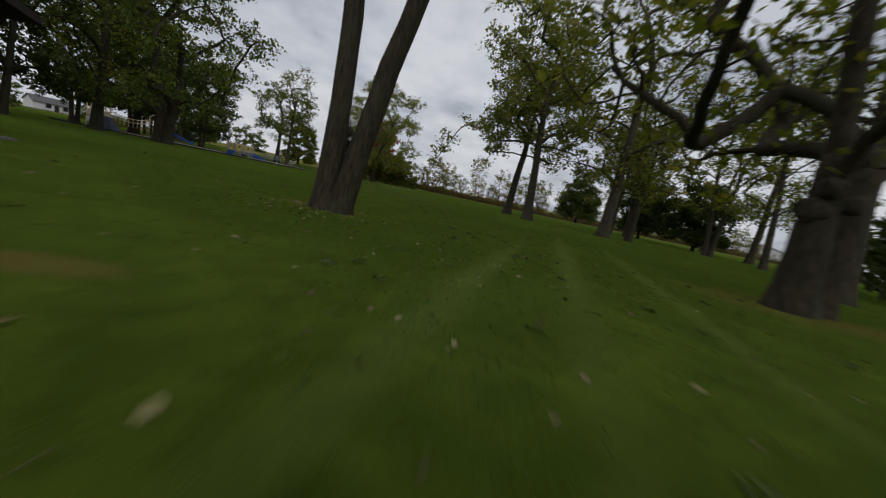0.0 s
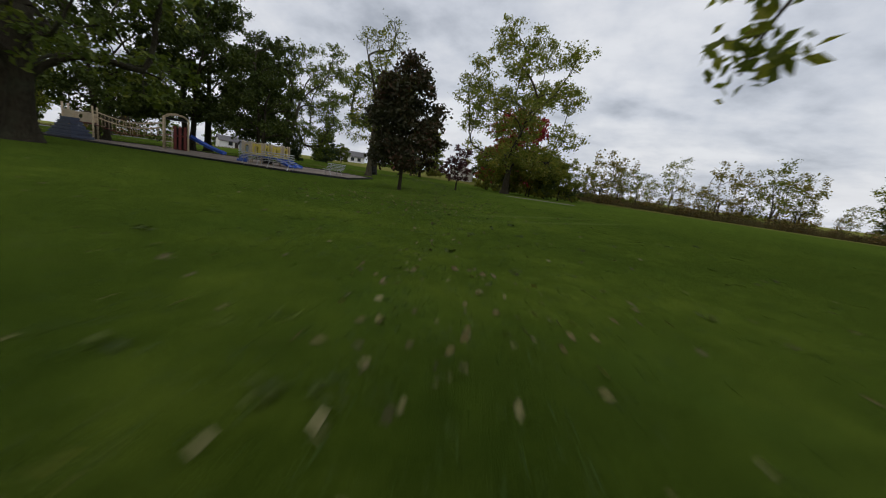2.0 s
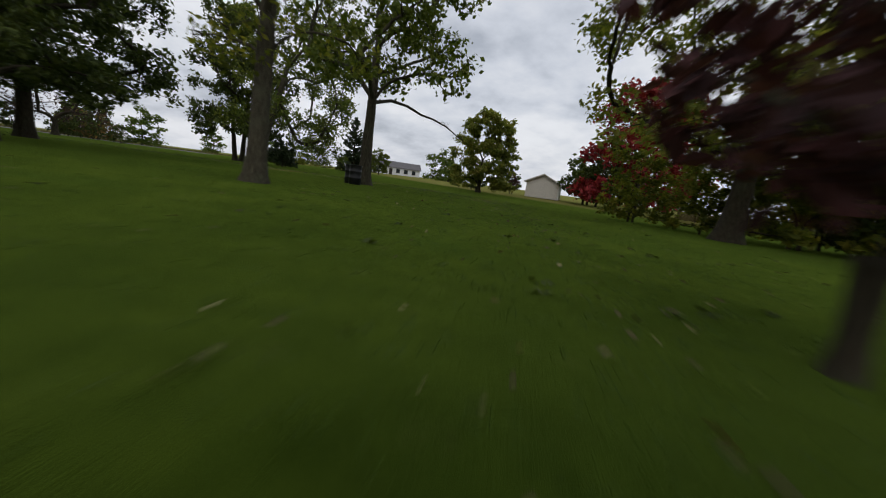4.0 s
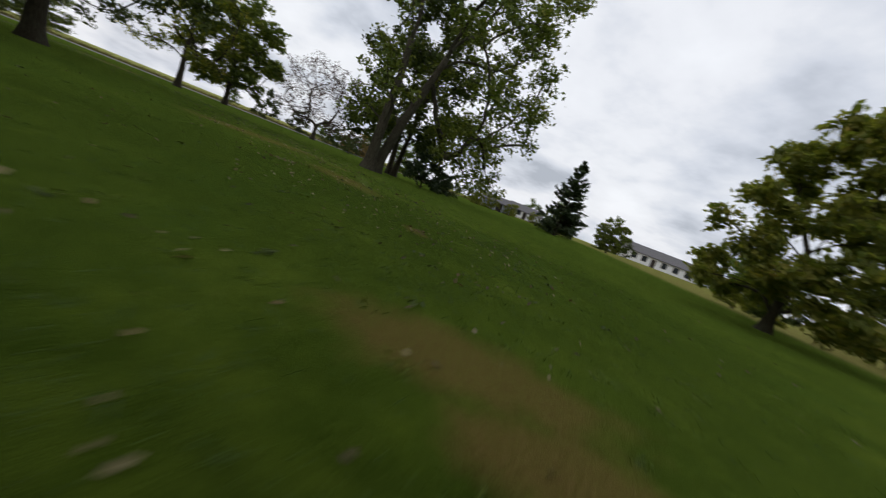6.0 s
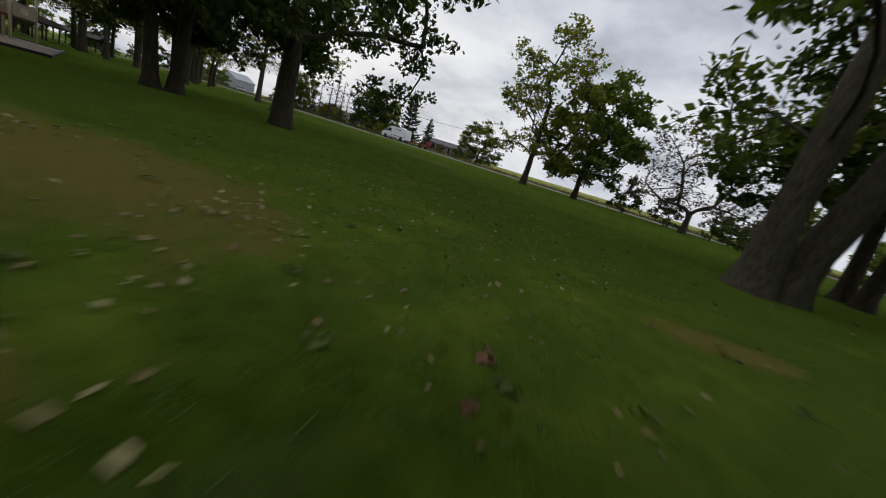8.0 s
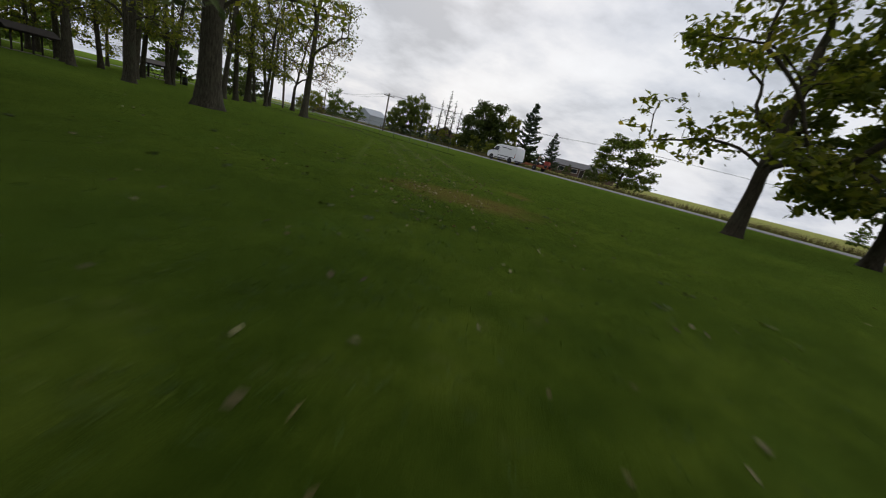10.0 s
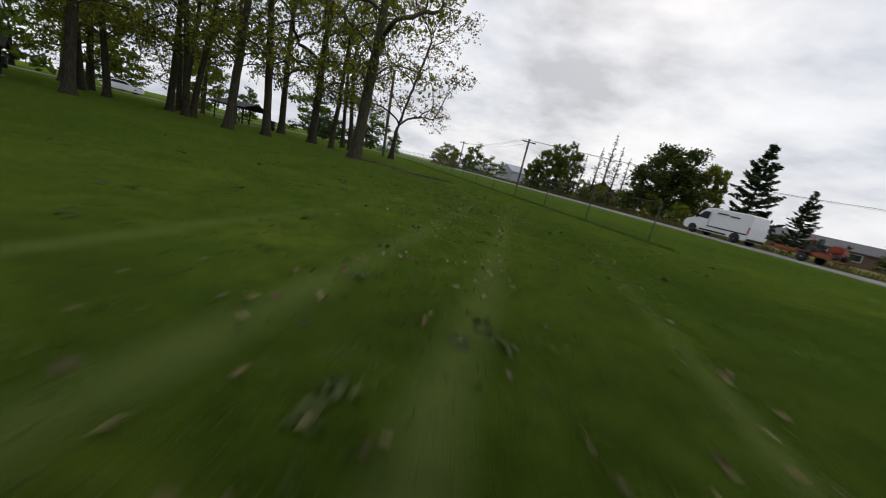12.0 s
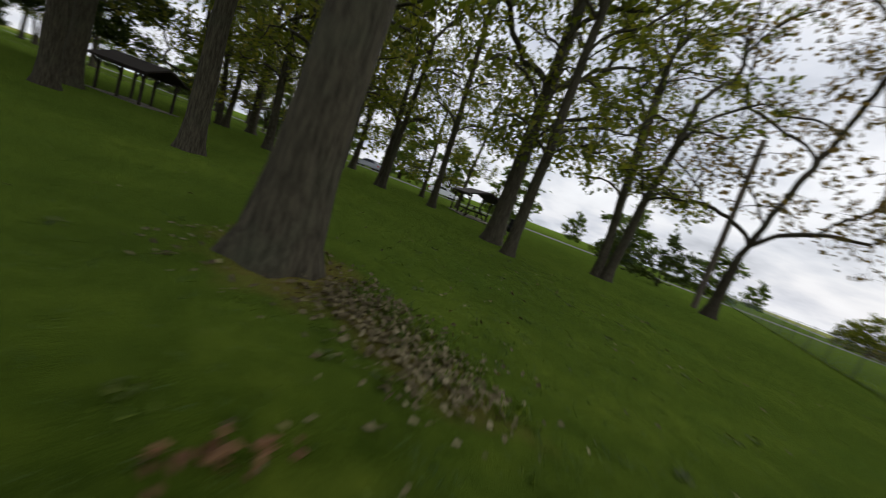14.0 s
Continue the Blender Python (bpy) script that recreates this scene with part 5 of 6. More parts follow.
def barrel(m, label):
    top = thing("litter_barrel", m, label, "litter bin", "litter barrels")
    prof = [(0.26, 0), (0.285, 0.02), (0.285, 0.28), (0.3, 0.3), (0.285, 0.32), (0.285, 0.58), (0.3, 0.6), (0.285, 0.62), (0.285, 0.86), (0.3, 0.88), (0.27, 0.88), (0.265, 0.6)]
    v, f = tube_data([([(0, 0, z) for _, z in prof[:10]], [r for r, _ in prof[:10]])], [20])
    obj("drum", mesh_of("drum", v, f, BLACK, True), top)
    tubes("rim", [([(0.29 * math.cos(a), 0.29 * math.sin(a), 0.88) for a in np.linspace(0, 2 * math.pi, 25)], [0.015] * 25)], 6, BLACK, top)
    return top


bb = barrel(pose(-25.95, 55.35, 0), "black steel drum litter barrel under a tree")
copy_thing(bb, pose(-25.35, 55.1, 0, 0, 0, 40))
copy_thing(bb, pose(-36.8, -6.6, 0, 0, 0, 10))
copy_thing(bb, pose(-17.0, -1.0, 0, 0, 0, 80))


# ---- picnic shelters ----
def picnic_table(m):
    top = thing("picnic_table", m, "dark wooden picnic table with fixed benches", "table", "picnic tables")
    for i in range(5):
        part("top_board", box(bmesh.new(), -0.95, 0.95, -0.36 + 0.146 * i, -0.225 + 0.146 * i, 0.72, 0.76, 0.01), DARKWOOD, top)
    for y in (-0.72, 0.72):
        part("seat_board", box(bmesh.new(), -0.95, 0.95, y - 0.14, y + 0.14, 0.42, 0.46, 0.01), DARKWOOD, top)
    for x in (-0.7, 0.7):
        part("cross_beam", box(bmesh.new(), x - 0.03, x + 0.03, -0.8, 0.8, 0.36, 0.42, 0.01), DARKWOOD, top)
        for s in (-1, 1):
            tubes("leg", [rod((x, s * 0.62, 0), (x, s * 0.2, 0.72), 0.045)], 4, DARKWOOD, top)
    return top


def shelter(m, L, W, label):
    top = thing("picnic_shelter", m, label, "shelter", "picnic shelters")
    part("slab", box(bmesh.new(), -L / 2 - 0.2, L / 2 + 0.2, -W / 2 - 0.2, W / 2 + 0.2, -0.05, 0.05, 0.02), GRAVEL, top)
    for x in (-L / 2 + 0.2, 0, L / 2 - 0.2):
        for y in (-W / 2 + 0.2, W / 2 - 0.2):
            p = part("post", box(bmesh.new(), x - 0.08, x + 0.08, y - 0.08, y + 0.08, 0, 2.3, 0.015), DARKWOOD, top)
            part("brace", box(bmesh.new(), -0.05, 0.05, -0.05, 0.05, 0, 0.7, 0.01, pose(x, y, 1.75, 38 if y < 0 else -38, 0, 0)), DARKWOOD, p)
    for y in (-W / 2 + 0.2, W / 2 - 0.2):
        part("beam", box(bmesh.new(), -L / 2, L / 2, y - 0.07, y + 0.07, 2.22, 2.42, 0.015), DARKWOOD, top)
    for s in (-1, 1):
        bm = bmesh.new()
        q = [(-L / 2 - 0.4, 0, 3.1), (L / 2 + 0.4, 0, 3.1), (L / 2 + 0.4, s * (W / 2 + 0.4), 2.32), (-L / 2 - 0.4, s * (W / 2 + 0.4), 2.32)]
        lo, hi = [bm.verts.new(p) for p in q], [bm.verts.new((p[0], p[1], p[2] + 0.14)) for p in q]
        bm.faces.new(lo)
        bm.faces.new(hi[::-1])
        for i in range(4):
            bm.faces.new((lo[i], hi[i], hi[(i + 1) % 4], lo[(i + 1) % 4]))
        bmesh.ops.recalc_face_normals(bm, faces=bm.faces)
        part("roof", bm, DARKWOOD, top)
    return top


shelter(pose(-9.05, 1.1, 0), 6.0, 5.0, "open dark-stained timber picnic shelter on a slab")
shelter(pose(-34.5, -4.9, 0, 0, 0, 155) @ Matrix.Scale(0.6, 4), 7.0, 4.0, "low dark timber picnic shelter beyond the grove")
shelter(pose(-32.3, 13.4, 0, 0, 0, 45) @ Matrix.Scale(0.54, 4), 4.2, 3.2, "small low dark timber shelter among the grove trees")
picnic_table(pose(-7.8, 0.3, 0.05, 0, 0, 10))
pt2 = picnic_table(pose(-34.5, -4.9, 0.04, 0, 0, 155))
copy_thing(pt2, pose(-10.6, 2.2, 0.05, 0, 0, 90))


# ---- fence by the road ----
FENCE_A, FENCE_D = (-61.2, 20.2), (0.287, -0.958)


def fence():
    top = thing("chain_link_fence", pose(FENCE_A[0], FENCE_A[1], 0, 0, 0, math.degrees(math.atan2(FENCE_D[1], FENCE_D[0]))), "low chain-link fence with dark posts and top rail", "fence")
    n, gap, h = 30, 3.05, 1.2
    v, f = tube_data([rod((0, 0, -0.1), (0, 0, h + 0.04), 0.018)], [8])
    post = mesh_of("post", v, f, BLACK, True)
    for i in range(n + 1):
        o = obj("post", post, top)
        o.location = (i * gap, 0, 0)
        if i < n:
            tubes("top_rail", [rod((i * gap, 0, h), ((i + 1) * gap, 0, h), 0.009)], 6, BLACK, top)
    tubes("bottom_wire", [rod((0, 0, 0.05), (n * gap, 0, 0.05), 0.004)], 4, BLACK, top)
    lines = []
    for k in range(int(n * gap / 0.075)):
        x = k * 0.075
        lines.append(rod((x, 0.006, 0.05), (x + (h - 0.05), 0.006, h), 0.0006))
        lines.append(rod((x + (h - 0.05), -0.006, 0.05), (x, -0.006, h), 0.0006))
    tagged(tubes("mesh", lines, 3, GREENMETAL, top), kind="stuff")


fence()


# ---- utility poles and wires ----
def utility_pole(m, h, label, arm=True):
    top = thing("utility_pole", m, label, "utility pole", "utility poles")
    tubes("shaft", [rod((0, 0, -0.2), (0.02, 0, h), 0.14, 5)], 10, POLEWOOD, top)
    if arm:
        part("crossarm", box(bmesh.new(), -1.1, 1.1, -0.06, 0.06, h - 0.5, h - 0.36, 0.01), POLEWOOD, top)
        for x in (-1.0, -0.45, 0.45, 1.0):
            tubes("insulator", [([(x, 0, h - 0.36), (x, 0, h - 0.3), (x, 0, h - 0.26), (x, 0, h - 0.2)], [0.02, 0.05, 0.03, 0.045])], 8, STEEL, top)
    return top


POLES = [(-56.6, -70.0, 7.4), (-65.0, -24.5, 6.9), (-122.0, -17.0, 9.2), (-205.0, 52.0, 9.2)]
for x, y, h in POLES:
    utility_pole(pose(x, y, 0, 0, 0, 15), h, "weathered wooden utility pole with crossarm beside the road")
utility_pole(pose(-47.6, -9.2, 0), 8.6, "plain leaning wooden utility pole at the grove edge", False).matrix_basis = pose(-47.6, -9.2, 0, 0, 3, 0)
for a, b in zip(POLES, POLES[1:]):
    for off in (-1.0, 0.45, 1.0):
        pts = []
        for i in range(17):
            u = i / 16
            pts.append((a[0] + (b[0] - a[0]) * u + off * 0.97, a[1] + (b[1] - a[1]) * u + off * 0.26, a[2] + (b[2] - a[2]) * u - 0.18 - 0.9 * math.sin(math.pi * u)))
        tagged(tubes("overhead_wire", [(pts, [0.014] * 17)], 4, BLACK), "thin dark overhead wire slung between poles", "wire", "overhead wires")


# ---- van with trailer, cars ----
CARWHITE = plain("white_car_paint", (0.74, 0.75, 0.76), 0.25, grime=0.08)
CARGREY = plain("grey_car_paint", (0.26, 0.27, 0.29), 0.25, 0.4, grime=0.1)
REDPAINT = plain("red_machine_paint", (0.30, 0.05, 0.035), 0.4, grime=0.25)
ORANGE = plain("rusty_orange_paint", (0.3, 0.1, 0.04), 0.6, grime=0.3)
LAMP = plain("lamp_lens", (0.6, 0.6, 0.58), 0.1, grime=0.05)
REDLENS = plain("red_lens", (0.35, 0.01, 0.01), 0.2, grime=0.05)


def wheel(parent, x, y, r, w):
    side = 1 if y > 0 else -1
    prof = [(0.55 * r, -w / 2), (0.93 * r, -w / 2), (r, -w / 2 + 0.03), (r, w / 2 - 0.03), (0.93 * r, w / 2), (0.55 * r, w / 2)]
    v, f = tube_data([([(x, y + q, r) for _, q in prof], [p for p, _ in prof])], [24])
    t = obj("wheel", mesh_of("wheel", v, f, TYRE, True), parent)
    v, f = tube_data([([(x, y + side * (w / 2 - 0.05), r), (x, y + side * (w / 2 - 0.02), r), (x, y + side * (w / 2), r)], [0.58 * r, 0.55 * r, 0.2 * r])], [20])
    obj("rim", mesh_of("rim", v, f, STEEL, True), t)
    return t


def body_from(profile, half_w, taper, mat, parent, name="body"):
    """A vehicle body: a side profile (x, z) drawn across, narrowed towards the top."""
    bm = bmesh.new()
    zs = [z for _, z in profile]
    z0, z1 = min(zs), max(zs)
    rings = []
    for s, k in ((-1, 0.92), (-1, 1.0), (1, 1.0), (1, 0.92)):
        ring_ = []
        for x, z in profile:
            u = (z - z0) / (z1 - z0)
            wdt = half_w * (1 - taper * max(0, u - 0.4) / 0.6)
            cx, cz = sum(p[0] for p in profile) / len(profile), (z0 + z1) / 2
            yy = s * wdt * (1.0 if k < 1 else 0.965)
            if k < 1:
                ring_.append(bm.verts.new((cx + (x - cx) * 0.985, yy, cz + (z - cz) * 0.97)))
            else:
                ring_.append(bm.verts.new((x, yy, z)))
        rings.append(ring_)
    n = len(profile)
    for a, b in zip(rings, rings[1:]):
        for i in range(n):
            bm.faces.new((a[i], a[(i + 1) % n], b[(i + 1) % n], b[i]))
    bm.faces.new(rings[0][::-1])
    bm.faces.new(rings[-1])
    bmesh.ops.recalc_face_normals(bm, faces=bm.faces)
    return part(name, bm, mat, parent)


def flat_part(name, pts, y, t, mat, parent, label=""):
    """A thin plate on a vehicle's side, from its outline (x, z)."""
    bm = bmesh.new()
    a, b = [bm.verts.new((x, y, z)) for x, z in pts], [bm.verts.new((x, y + t, z)) for x, z in pts]
    bm.faces.new(a)
    bm.faces.new(b[::-1])
    for i in range(len(pts)):
        j = (i + 1) % len(pts)
        bm.faces.new((a[i], b[i], b[j], a[j]))
    bmesh.ops.recalc_face_normals(bm, faces=bm.faces)
    return part(name, bm, mat, parent, label)


def van(m):
    top = thing("cargo_van", m, "white high-roofed cargo van on the road towing a trailer", "van")
    prof = [(2.95, 0.42), (3.02, 0.75), (2.92, 1.1), (2.2, 1.42), (1.45, 2.2), (1.2, 2.4), (0.6, 2.5), (-2.6, 2.5), (-2.9, 2.4), (-3.0, 1.5), (-3.0, 0.5), (-2.85, 0.36), (2.7, 0.34)]
    body_from(prof, 1.0, 0.1, CARWHITE, top)
    for s in (-1, 1):
        y = s * 1.0
        t = s * 0.012
        flat_part("side_window", [(1.95, 1.45), (1.3, 2.1), (0.75, 2.12), (0.75, 1.42)], y * 0.945, t, GLASS, top, "dark cab side window")
        flat_part("sill_trim", [(1.3, 0.42), (1.3, 0.56), (-1.3, 0.56), (-1.3, 0.42)], y, t, BLACK, top)
        flat_part("side_moulding", [(0.6, 0.82), (0.6, 0.92), (-2.9, 0.92), (-2.9, 0.82)], y, t, BLACK, top)
        flat_part("door_seam", [(0.62, 0.6), (0.62, 2.3), (0.6, 2.3), (0.6, 0.6)], y * 0.99, t * 1.5, BLACK, top)
        flat_part("lettering_bar", [(0.1, 2.06), (0.1, 2.16), (-0.9, 2.16), (-0.9, 2.06)], y * 0.945, t, BLACK, top, "unreadable dark lettering")
        flat_part("lettering_bar", [(-1.1, 1.98), (-1.1, 2.08), (-1.9, 2.08), (-1.9, 1.98)], y * 0.95, t, BLACK, top, "unreadable dark lettering")
        flat_part("headlight", [(2.9, 0.95), (2.55, 1.2), (2.3, 1.25), (2.6, 0.98)], y * 0.95, t, LAMP, top)
        flat_part("tail_light", [(-2.99, 0.95), (-2.9, 0.95), (-2.9, 1.5), (-2.99, 1.5)], y, t, REDLENS, top)
        for x in (1.95, -2.05):
            n = [(x + 0.46 * math.cos(a), 0.38 + 0.46 * math.sin(a)) for a in np.linspace(0, math.pi, 12)]
            flat_part("wheel_arch", n, y * 0.985, t * 2, BLACK, top)
            wheel(top, x, s * 0.88, 0.36, 0.24)
        part("mirror", box(bmesh.new(), 1.72, 1.86, min(y * 1.0, y * 1.22), max(y * 1.0, y * 1.22), 1.4, 1.75, 0.03), BLACK, top)
    bm = bmesh.new()
    vs = [bm.verts.new(p) for p in ((2.17, -0.82, 1.47), (2.17, 0.82, 1.47), (1.5, 0.76, 2.17), (1.5, -0.76, 2.17))]
    bm.faces.new(vs)
    bmesh.ops.solidify(bm, geom=bm.faces, thickness=-0.03)
    part("windscreen", bm, GLASS, top)
    part("bumper", box(bmesh.new(), 2.75, 3.06, -0.95, 0.95, 0.36, 0.7, 0.06), BLACK, top)
    part("rear_bumper", box(bmesh.new(), -3.1, -2.95, -0.95, 0.95, 0.4, 0.6, 0.03), BLACK, top)
    tubes("tow_bar", [rod((-3.05, 0, 0.45), (-3.6, 0, 0.45), 0.03)], 6, BLACK, top)
    return top


VAN_TURN = math.degrees(math.atan2(ROAD_D[1], ROAD_D[0]))


def road_pose(s, off):
    x, y = on_road(s, off)
    return Matrix.LocRotScale((x, y, 0.04), Euler((0, 0, radians(VAN_TURN))), (1, 1, 1))


van(road_pose(VAN_AT - 2.1, -1.75))


def trailer(m):
    top = thing("flat_trailer", m, "low rusty flat trailer hitched behind a van", "trailer")
    part("bed", box(bmesh.new(), -1.9, 1.6, -0.85, 0.85, 0.5, 0.58, 0.02), ORANGE, top)
    for y in (-0.85, 0.85):
        part("side_rail", box(bmesh.new(), -1.9, 1.6, y - 0.03, y + 0.03, 0.58, 0.78, 0.01), ORANGE, top)
        wheel(top, -0.4, y * 1.16, 0.34, 0.2)
        part("mudguard", box(bmesh.new(), -0.85, 0.05, y * 1.16 - 0.13, y * 1.16 + 0.13, 0.7, 0.73, 0.01), BLACK, top)
        tubes("drawbar", [rod((1.6, y * 0.7, 0.5), (2.9, 0, 0.47), 0.04)], 6, ORANGE, top)
    return top


trailer(road_pose(VAN_AT - 2.1 - 6.6, -1.75))


def mower(m):
    top = thing("ride_on_mower", m, "red ride-on mower strapped on a trailer", "mower")
    part("deck", box(bmesh.new(), -0.55, 0.5, -0.6, 0.6, 0.12, 0.3, 0.06), REDPAINT, top)
    part("bonnet", box(bmesh.new(), -0.95, -0.25, -0.32, 0.32, 0.35, 0.85, 0.1), REDPAINT, top)
    part("seat", box(bmesh.new(), 0.0, 0.45, -0.24, 0.24, 0.62, 0.72, 0.04), BLACK, top)
    part("seat_back", box(bmesh.new(), 0.36, 0.46, -0.24, 0.24, 0.7, 1.1, 0.04), BLACK, top)
    for s in (-1, 1):
        wheel(top, 0.5, s * 0.5, 0.27, 0.22)
        wheel(top, -0.8, s * 0.42, 0.18, 0.14)
    tubes("roll_bar", [([(0.6, -0.45, 0.3), (0.6, -0.45, 1.25), (0.6, 0.45, 1.25), (0.6, 0.45, 0.3)], [0.03] * 4)], 6, REDPAINT, top)
    return top


mower(Matrix.LocRotScale((*on_road(VAN_AT - 2.1 - 7.6, -1.75), 0.04 + 0.58), Euler((0, 0, radians(VAN_TURN))), (1.1, 1.1, 1.1)))


def car(m, paint, label):
    top = thing("parked_car", m, label, "car", "parked cars")
    prof = [(2.2, 0.3), (2.25, 0.62), (2.05, 0.82), (1.0, 0.98), (0.35, 1.42), (-1.0, 1.46), (-1.75, 1.05), (-2.2, 0.98), (-2.25, 0.5), (-2.1, 0.28), (1.9, 0.26)]
    body_from(prof, 0.9, 0.28, paint, top)
    for s in (-1, 1):
        flat_part("side_window", [(0.8, 1.0), (0.3, 1.34), (-0.95, 1.38), (-1.5, 1.03)], s * 0.78, s * 0.03, GLASS, top)
        flat_part("headlight", [(2.22, 0.6), (1.95, 0.78), (1.75, 0.76), (2.0, 0.6)], s * 0.86, s * 0.012, LAMP, top)
        flat_part("tail_light", [(-2.24, 0.66), (-2.0, 0.66), (-2.0, 0.88), (-2.22, 0.88)], s * 0.86, s * 0.012, REDLENS, top)
        for x in (1.35, -1.4):
            wheel(top, x, s * 0.78, 0.32, 0.2)
    part("windscreen", box(bmesh.new(), -0.02, 0.02, -0.68, 0.68, -0.33, 0.33, 0.0, pose(0.72, 0, 1.2, 0, -56, 0)), GLASS, top)
    return top


c1 = car(pose(1.5, -13.6, 0.035, 0, 0, 37), CARGREY, "silver-grey saloon car on the park drive")
car(pose(-9.0, -21.5, 0.035, 0, 0, 217), CARWHITE, "white saloon car on the park drive")
copy_thing(c1, pose(-69.0, -76.0, 0, 0, 0, 100))




# ---- lawn details: blades, tufts, fallen leaves ----
LOOP = [(3, -6), (3, 8), (1, 16), (-3, 26), (-8, 36), (-13, 48), (-20, 60), (-27, 65), (-36, 62), (-46, 53), (-51, 45), (-54, 37), (-55.3, 26), (-55, 17), (-52, 10.5), (-47, 4)]


def near_loop(n, spread, rng):
    """Random places along the loop of lawn, thinning out to the sides."""
    P = np.array(LOOP, float)
    seg = np.concatenate([[0], np.cumsum(np.linalg.norm(np.diff(P, axis=0), axis=1))])
    s = rng.uniform(0, seg[-1], n)
    x, y = np.interp(s, seg, P[:, 0]), np.interp(s, seg, P[:, 1])
    a, d = rng.uniform(0, 2 * np.pi, n), np.abs(rng.normal(size=n)) * spread
    return np.stack([x + np.cos(a) * d, y + np.sin(a) * d], 1)


def bare_at(xy):
    """True on the middle of the bare soil patches."""
    out = np.zeros(len(xy), bool)
    for x, y, a, b, turn in BARE:
        c, s = math.cos(radians(turn)), math.sin(radians(turn))
        dx, dy = xy[:, 0] - x, xy[:, 1] - y
        out |= ((dx * c + dy * s) / a) ** 2 + ((-dx * s + dy * c) / b) ** 2 < 0.9
    return out


def blades(name, xy, h, w, lean, per, mat, label, category, rng, spread=0.03):
    """Tufts of narrow grass blades, one mesh."""
    xy = np.repeat(xy, per, axis=0) + rng.normal(size=(len(xy) * per, 2)) * spread
    n = len(xy)
    a = rng.uniform(0, 2 * np.pi, n)
    hh = h * rng.uniform(0.55, 1.3, n)
    ww = w * rng.uniform(0.6, 1.3, n)
    ln = lean * rng.normal(size=(n, 2)) * hh[:, None]
    z = 0.026 * np.clip(xy[:, 1:] - 66.0 - 0.35 * np.abs(xy[:, :1] + 32.0), 0, 80.0)
    base = np.concatenate([xy, z - 0.004], 1)
    side = np.stack([np.cos(a) * ww / 2, np.sin(a) * ww / 2, np.zeros(n)], 1)
    tip = base + np.concatenate([ln, hh[:, None]], 1)
    V = np.stack([base - side, base + side, tip], 1).reshape(-1, 3)
    F = np.arange(3 * n).reshape(n, 3)
    return tagged(obj(name, mesh_of(name, V.tolist(), F.tolist(), mat)), label, category, kind="stuff")


rng = np.random.default_rng(77)
xy = near_loop(26000, 3.2, rng)
xy = xy[~bare_at(xy)]
blades("grass", xy, 0.028, 0.010, 1.5, 4, BLADE, "short mown grass blades on the lawn", "grass", rng)
# weed tufts, more of them to give the dark shadow spots beside leaves
xy = near_loop(1100, 5.0, rng)
blades("tufts_and_leaf_shadows", xy, 0.03, 0.02, 1.3, 12, LEAF_GREEN, "dark green clover and weed tufts in the lawn, some standing in for leaf shadows", "grass", rng, 0.05)
# unmown strip under the fence
s = rng.uniform(-1, 92, 16000)
xy = np.stack([FENCE_A[0] + FENCE_D[0] * s, FENCE_A[1] + FENCE_D[1] * s], 1) + rng.normal(size=(16000, 2)) * 0.09
blades("long_grass", xy, 0.09, 0.012, 0.6, 2, LEAF_GREEN, "unmown grass strip under the chain-link fence", "grass", rng)
# dry tall grass before the brush and along the far road verge
xy = np.stack([rng.uniform(-14, 85, 15000), np.zeros(15000)], 1)
xy[:, 1] = 84 + (xy[:, 0] + 10) * 0.06 + np.abs(rng.normal(size=15000)) * 4 - xy[:, 0] * 0.05
blades("meadow_grass", xy, 0.9, 0.05, 0.25, 2, STRAW, "dry brown tall grass at the meadow edge", "grass", rng, 0.15)
s, o = rng.uniform(-120, 130, 14000), -5.2 - np.abs(rng.normal(size=14000)) * 1.6
xy = np.stack([ROAD_P[0] + ROAD_D[0] * s + ROAD_N[0] * o, ROAD_P[1] + ROAD_D[1] * s + ROAD_N[1] * o], 1)
blades("verge_grass", xy, 0.6, 0.04, 0.3, 2, STRAW, "dry tall grass on the far road verge", "grass", rng, 0.15)


def litter(name, xy, size, lift, label, rng, mat=None):
    """Curled fallen leaves lying on the lawn."""
    n = len(xy)
    C = np.concatenate([xy, rng.uniform(0.008, lift, (n, 1))], 1)
    N = rng.normal(size=(n, 3)) * 0.38 + np.array([0, 0, 1.0])
    V, F = leaf_data(C, N, size, rng, 1.25)
    V[:, 2] = np.maximum(V[:, 2], 0.004)
    return tagged(obj(name, mesh_of(name, V.tolist(), F.tolist(), mat or LITTER)), label, "leaves", kind="stuff")


xy = np.concatenate([near_loop(1500, 6.5, rng), near_loop(220, 2.2, rng)])
litter("fallen_leaves", xy, 0.05, 0.03, "scattered tan and pale yellow fallen leaves on the grass", rng)
# dark leaves; part of them mimic the shadows of paler leaves by colour
xy = near_loop(2500, 5.0, rng)
litter("dark_leaves_and_shadows", xy, 0.045, 0.03, "scattered dark brown curled leaves in the grass, some in place of leaf shadows", rng, LITTER_BROWN)
at = near_loop(520, 4.5, rng)
turn = np.arange(6) * np.pi / 3
xy = (at[:, None, :] + np.stack([np.cos(turn), np.sin(turn)], 1)[None] * 0.045 + rng.normal(size=(520, 6, 2)) * 0.015).reshape(-1, 2)
litter("weed_rosettes", xy, 0.055, 0.03, "broad-leaved plantain weeds growing flat in the lawn", rng, LEAF_DARK)
groups = []
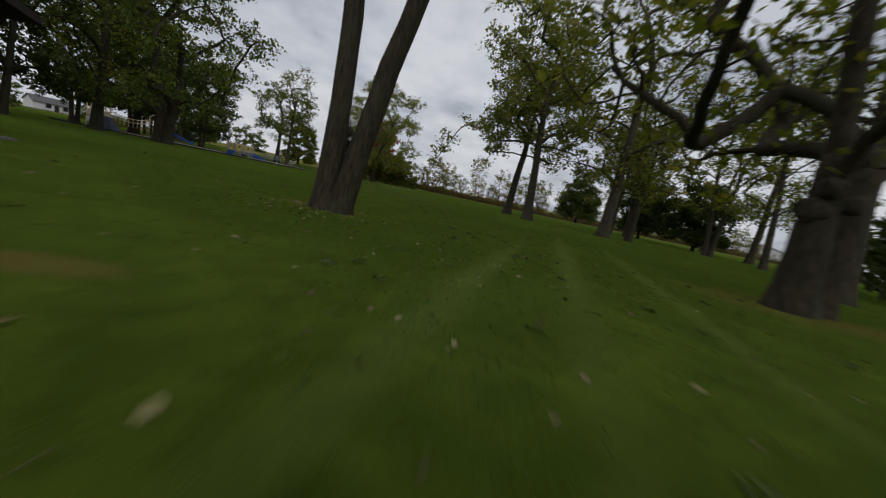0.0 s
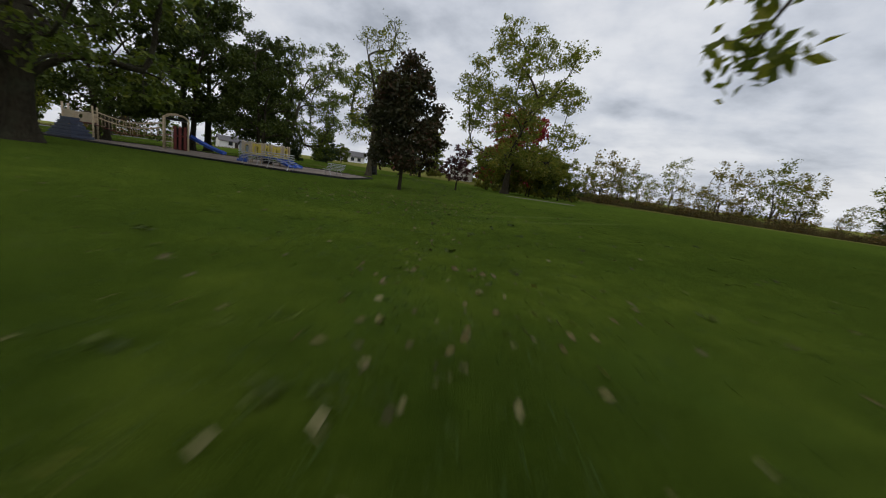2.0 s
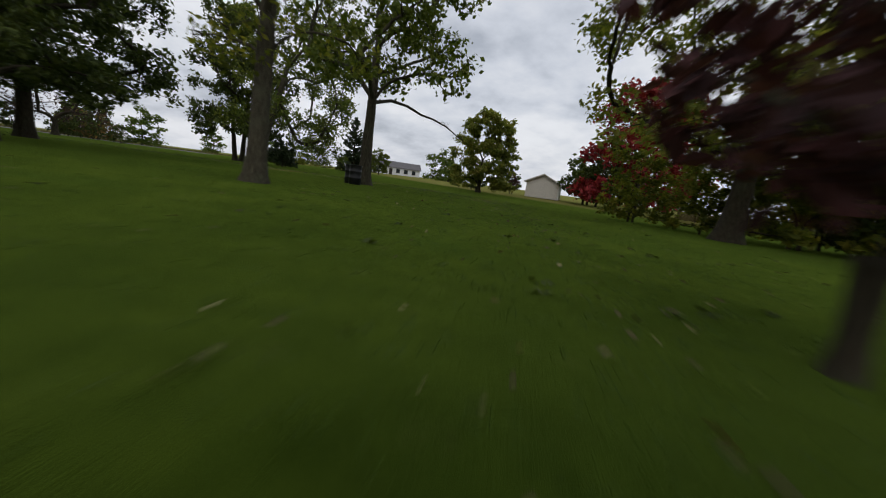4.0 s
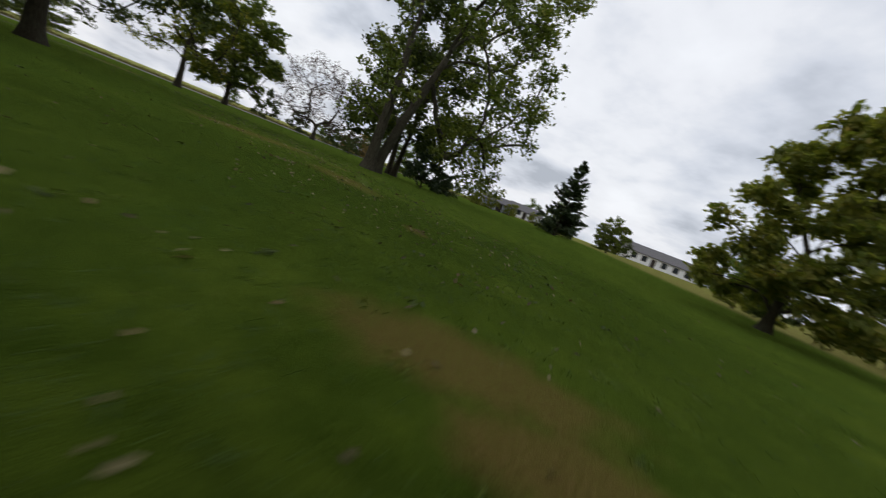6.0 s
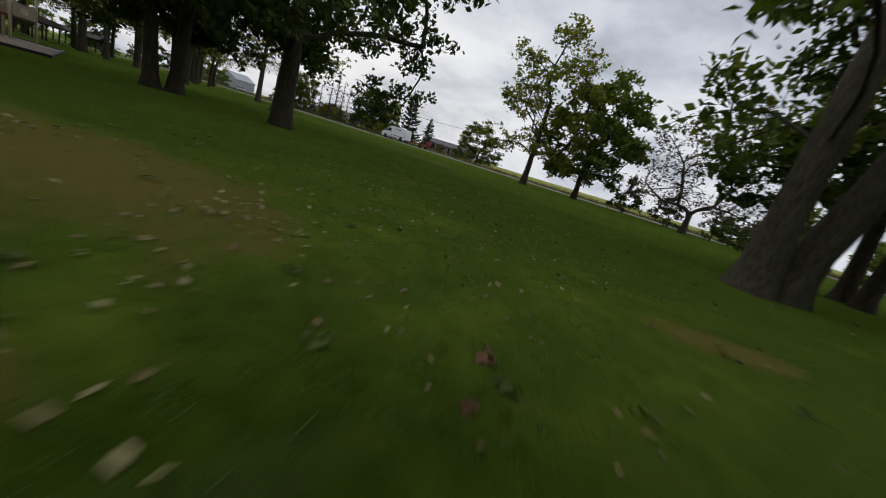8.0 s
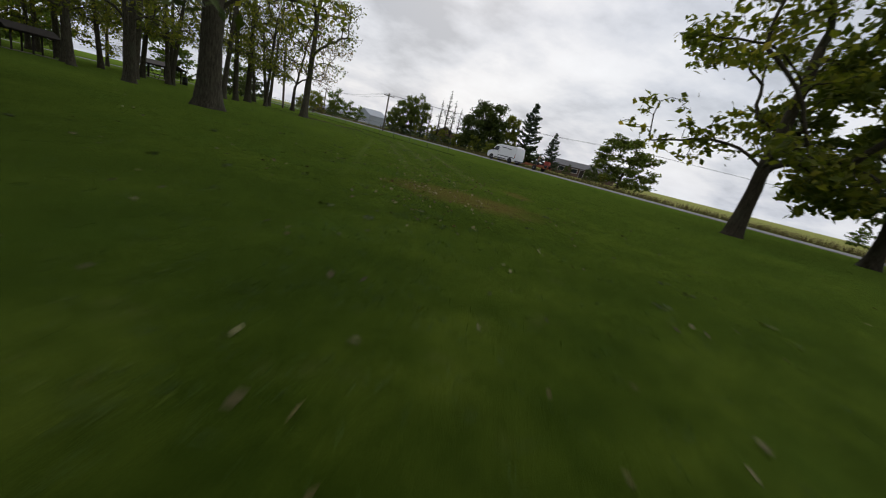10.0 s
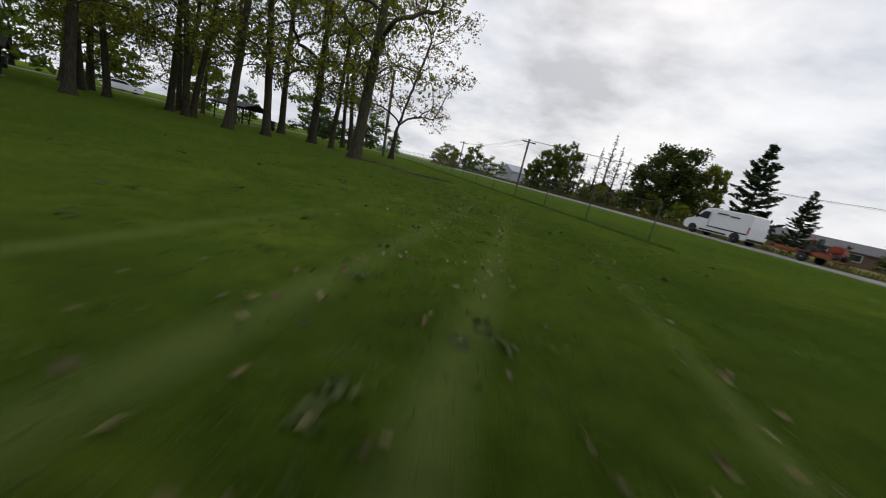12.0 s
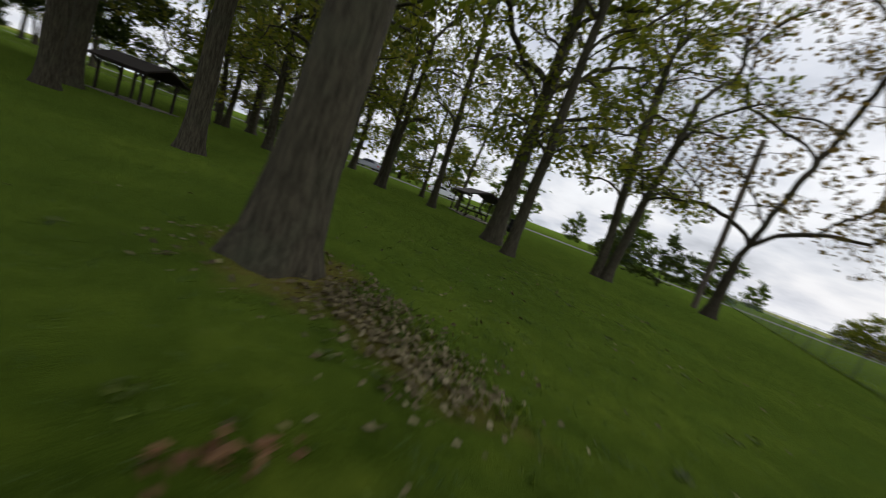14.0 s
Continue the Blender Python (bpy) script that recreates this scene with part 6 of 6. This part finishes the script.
for x, y, n, sp in ((-52.4, 43.2, 45, 1.0), (-51.7, 42.8, 25, 0.25), (-51.2, 44.5, 25, 0.6), (-36.6, 59.0, 60, 0.3), (-35.0, 56.9, 60, 0.5), (-36.0, 60.8, 60, 1.0), (-41.0, 57.0, 160, 2.2), (-21.5, 59.5, 120, 1.2), (-0.5, 16.9, 110, 1.6), (1.4, 15.6, 45, 0.4), (1.6, 16.4, 30, 0.35), (0.6, 17.6, 25, 0.5), (-6.3, 28.6, 150, 1.4), (-5.5, 31.4, 60, 1.2), (0.8, 2.4, 140, 0.8), (-53.0, 40.5, 60, 1.3), (-30.2, 59.9, 60, 0.18), (-26.64, 62.77, 30, 0.12), (-31.2, 61.2, 30, 0.7), (-55.5, 24.5, 40, 1.4), (4.5, 0.9, 40, 1.5), (-28.5, 62.5, 200, 1.8), (-38.5, 57.5, 170, 2.2), (-45.0, 54.0, 120, 2.5), (-33.0, 60.0, 110, 1.5), (-1.1, 22.6, 70, 0.7), (-4.6, 29.0, 50, 0.8)):
    groups.append(np.array([x, y]) + rng.normal(size=(n, 2)) * sp)
for x0, y0, x1, y1, _ in TRACKS[:3]:
    u = rng.uniform(0, 1, (170, 1))
    groups.append(np.array([[x0, y0]]) + u * np.array([[x1 - x0, y1 - y0]]) + rng.normal(size=(170, 2)) * 0.16)
litter("leaf_drifts", np.concatenate(groups), 0.05, 0.03, "drifts of brown fallen leaves on bare spots", rng)
for x0, y0, x1, y1, n in ((-50.5, 11.1, -52.1, 10.8, 1100), (-52.9, 13.4, -54.9, 12.8, 1000)):
    u = rng.uniform(0, 1, n)
    pile = np.stack([x0 + (x1 - x0) * u, y0 + (y1 - y0) * u], 1) + rng.normal(size=(n, 2)) * np.array([0.2, 0.26])
    litter("leaf_pile", pile, 0.05, 0.06, "windrow of dry brown and tan leaves on the grass", rng, LITTER_BROWN)
weeds = np.concatenate([np.array([-51.3, 10.75]) + rng.normal(size=(130, 2)) * np.array([0.5, 0.16]), np.array([-53.9, 13.0]) + rng.normal(size=(90, 2)) * np.array([0.6, 0.2])])
blades("weed_shoots", weeds, 0.075, 0.03, 0.7, 5, LEAF_GREEN, "green weed shoots standing among the raked leaves", "grass", rng, 0.04)
a = rng.uniform(0, 2 * np.pi, 500)
roots = np.stack([-50.0 + np.cos(a) * rng.uniform(0.5, 1.1, 500), 11.5 + np.sin(a) * rng.uniform(0.5, 1.1, 500)], 1)
clump = np.array([-52.23, 12.15]) + rng.normal(size=(30, 2)) * np.array([0.06, 0.12])
litter("leaf_clump", clump, 0.055, 0.06, "small heap of reddish-brown oak leaves", rng, LITTER_RED)
for x, y, n in ((-34.42, 63.88, 6), (-32.89, 62.82, 5), (-32.58, 63.38, 4), (-37.3, 61.27, 5), (-37.0, 61.5, 3)):
    litter("leaf_clump", np.array([x, y]) + rng.normal(size=(n, 2)) * 0.045, 0.075, 0.04, "few russet oak leaves lying together in the grass", rng, LITTER_RED)
litter("leaf_ring", roots[:110], 0.05, 0.04, "dry leaves gathered round a tree's roots", rng, LITTER_BROWN)
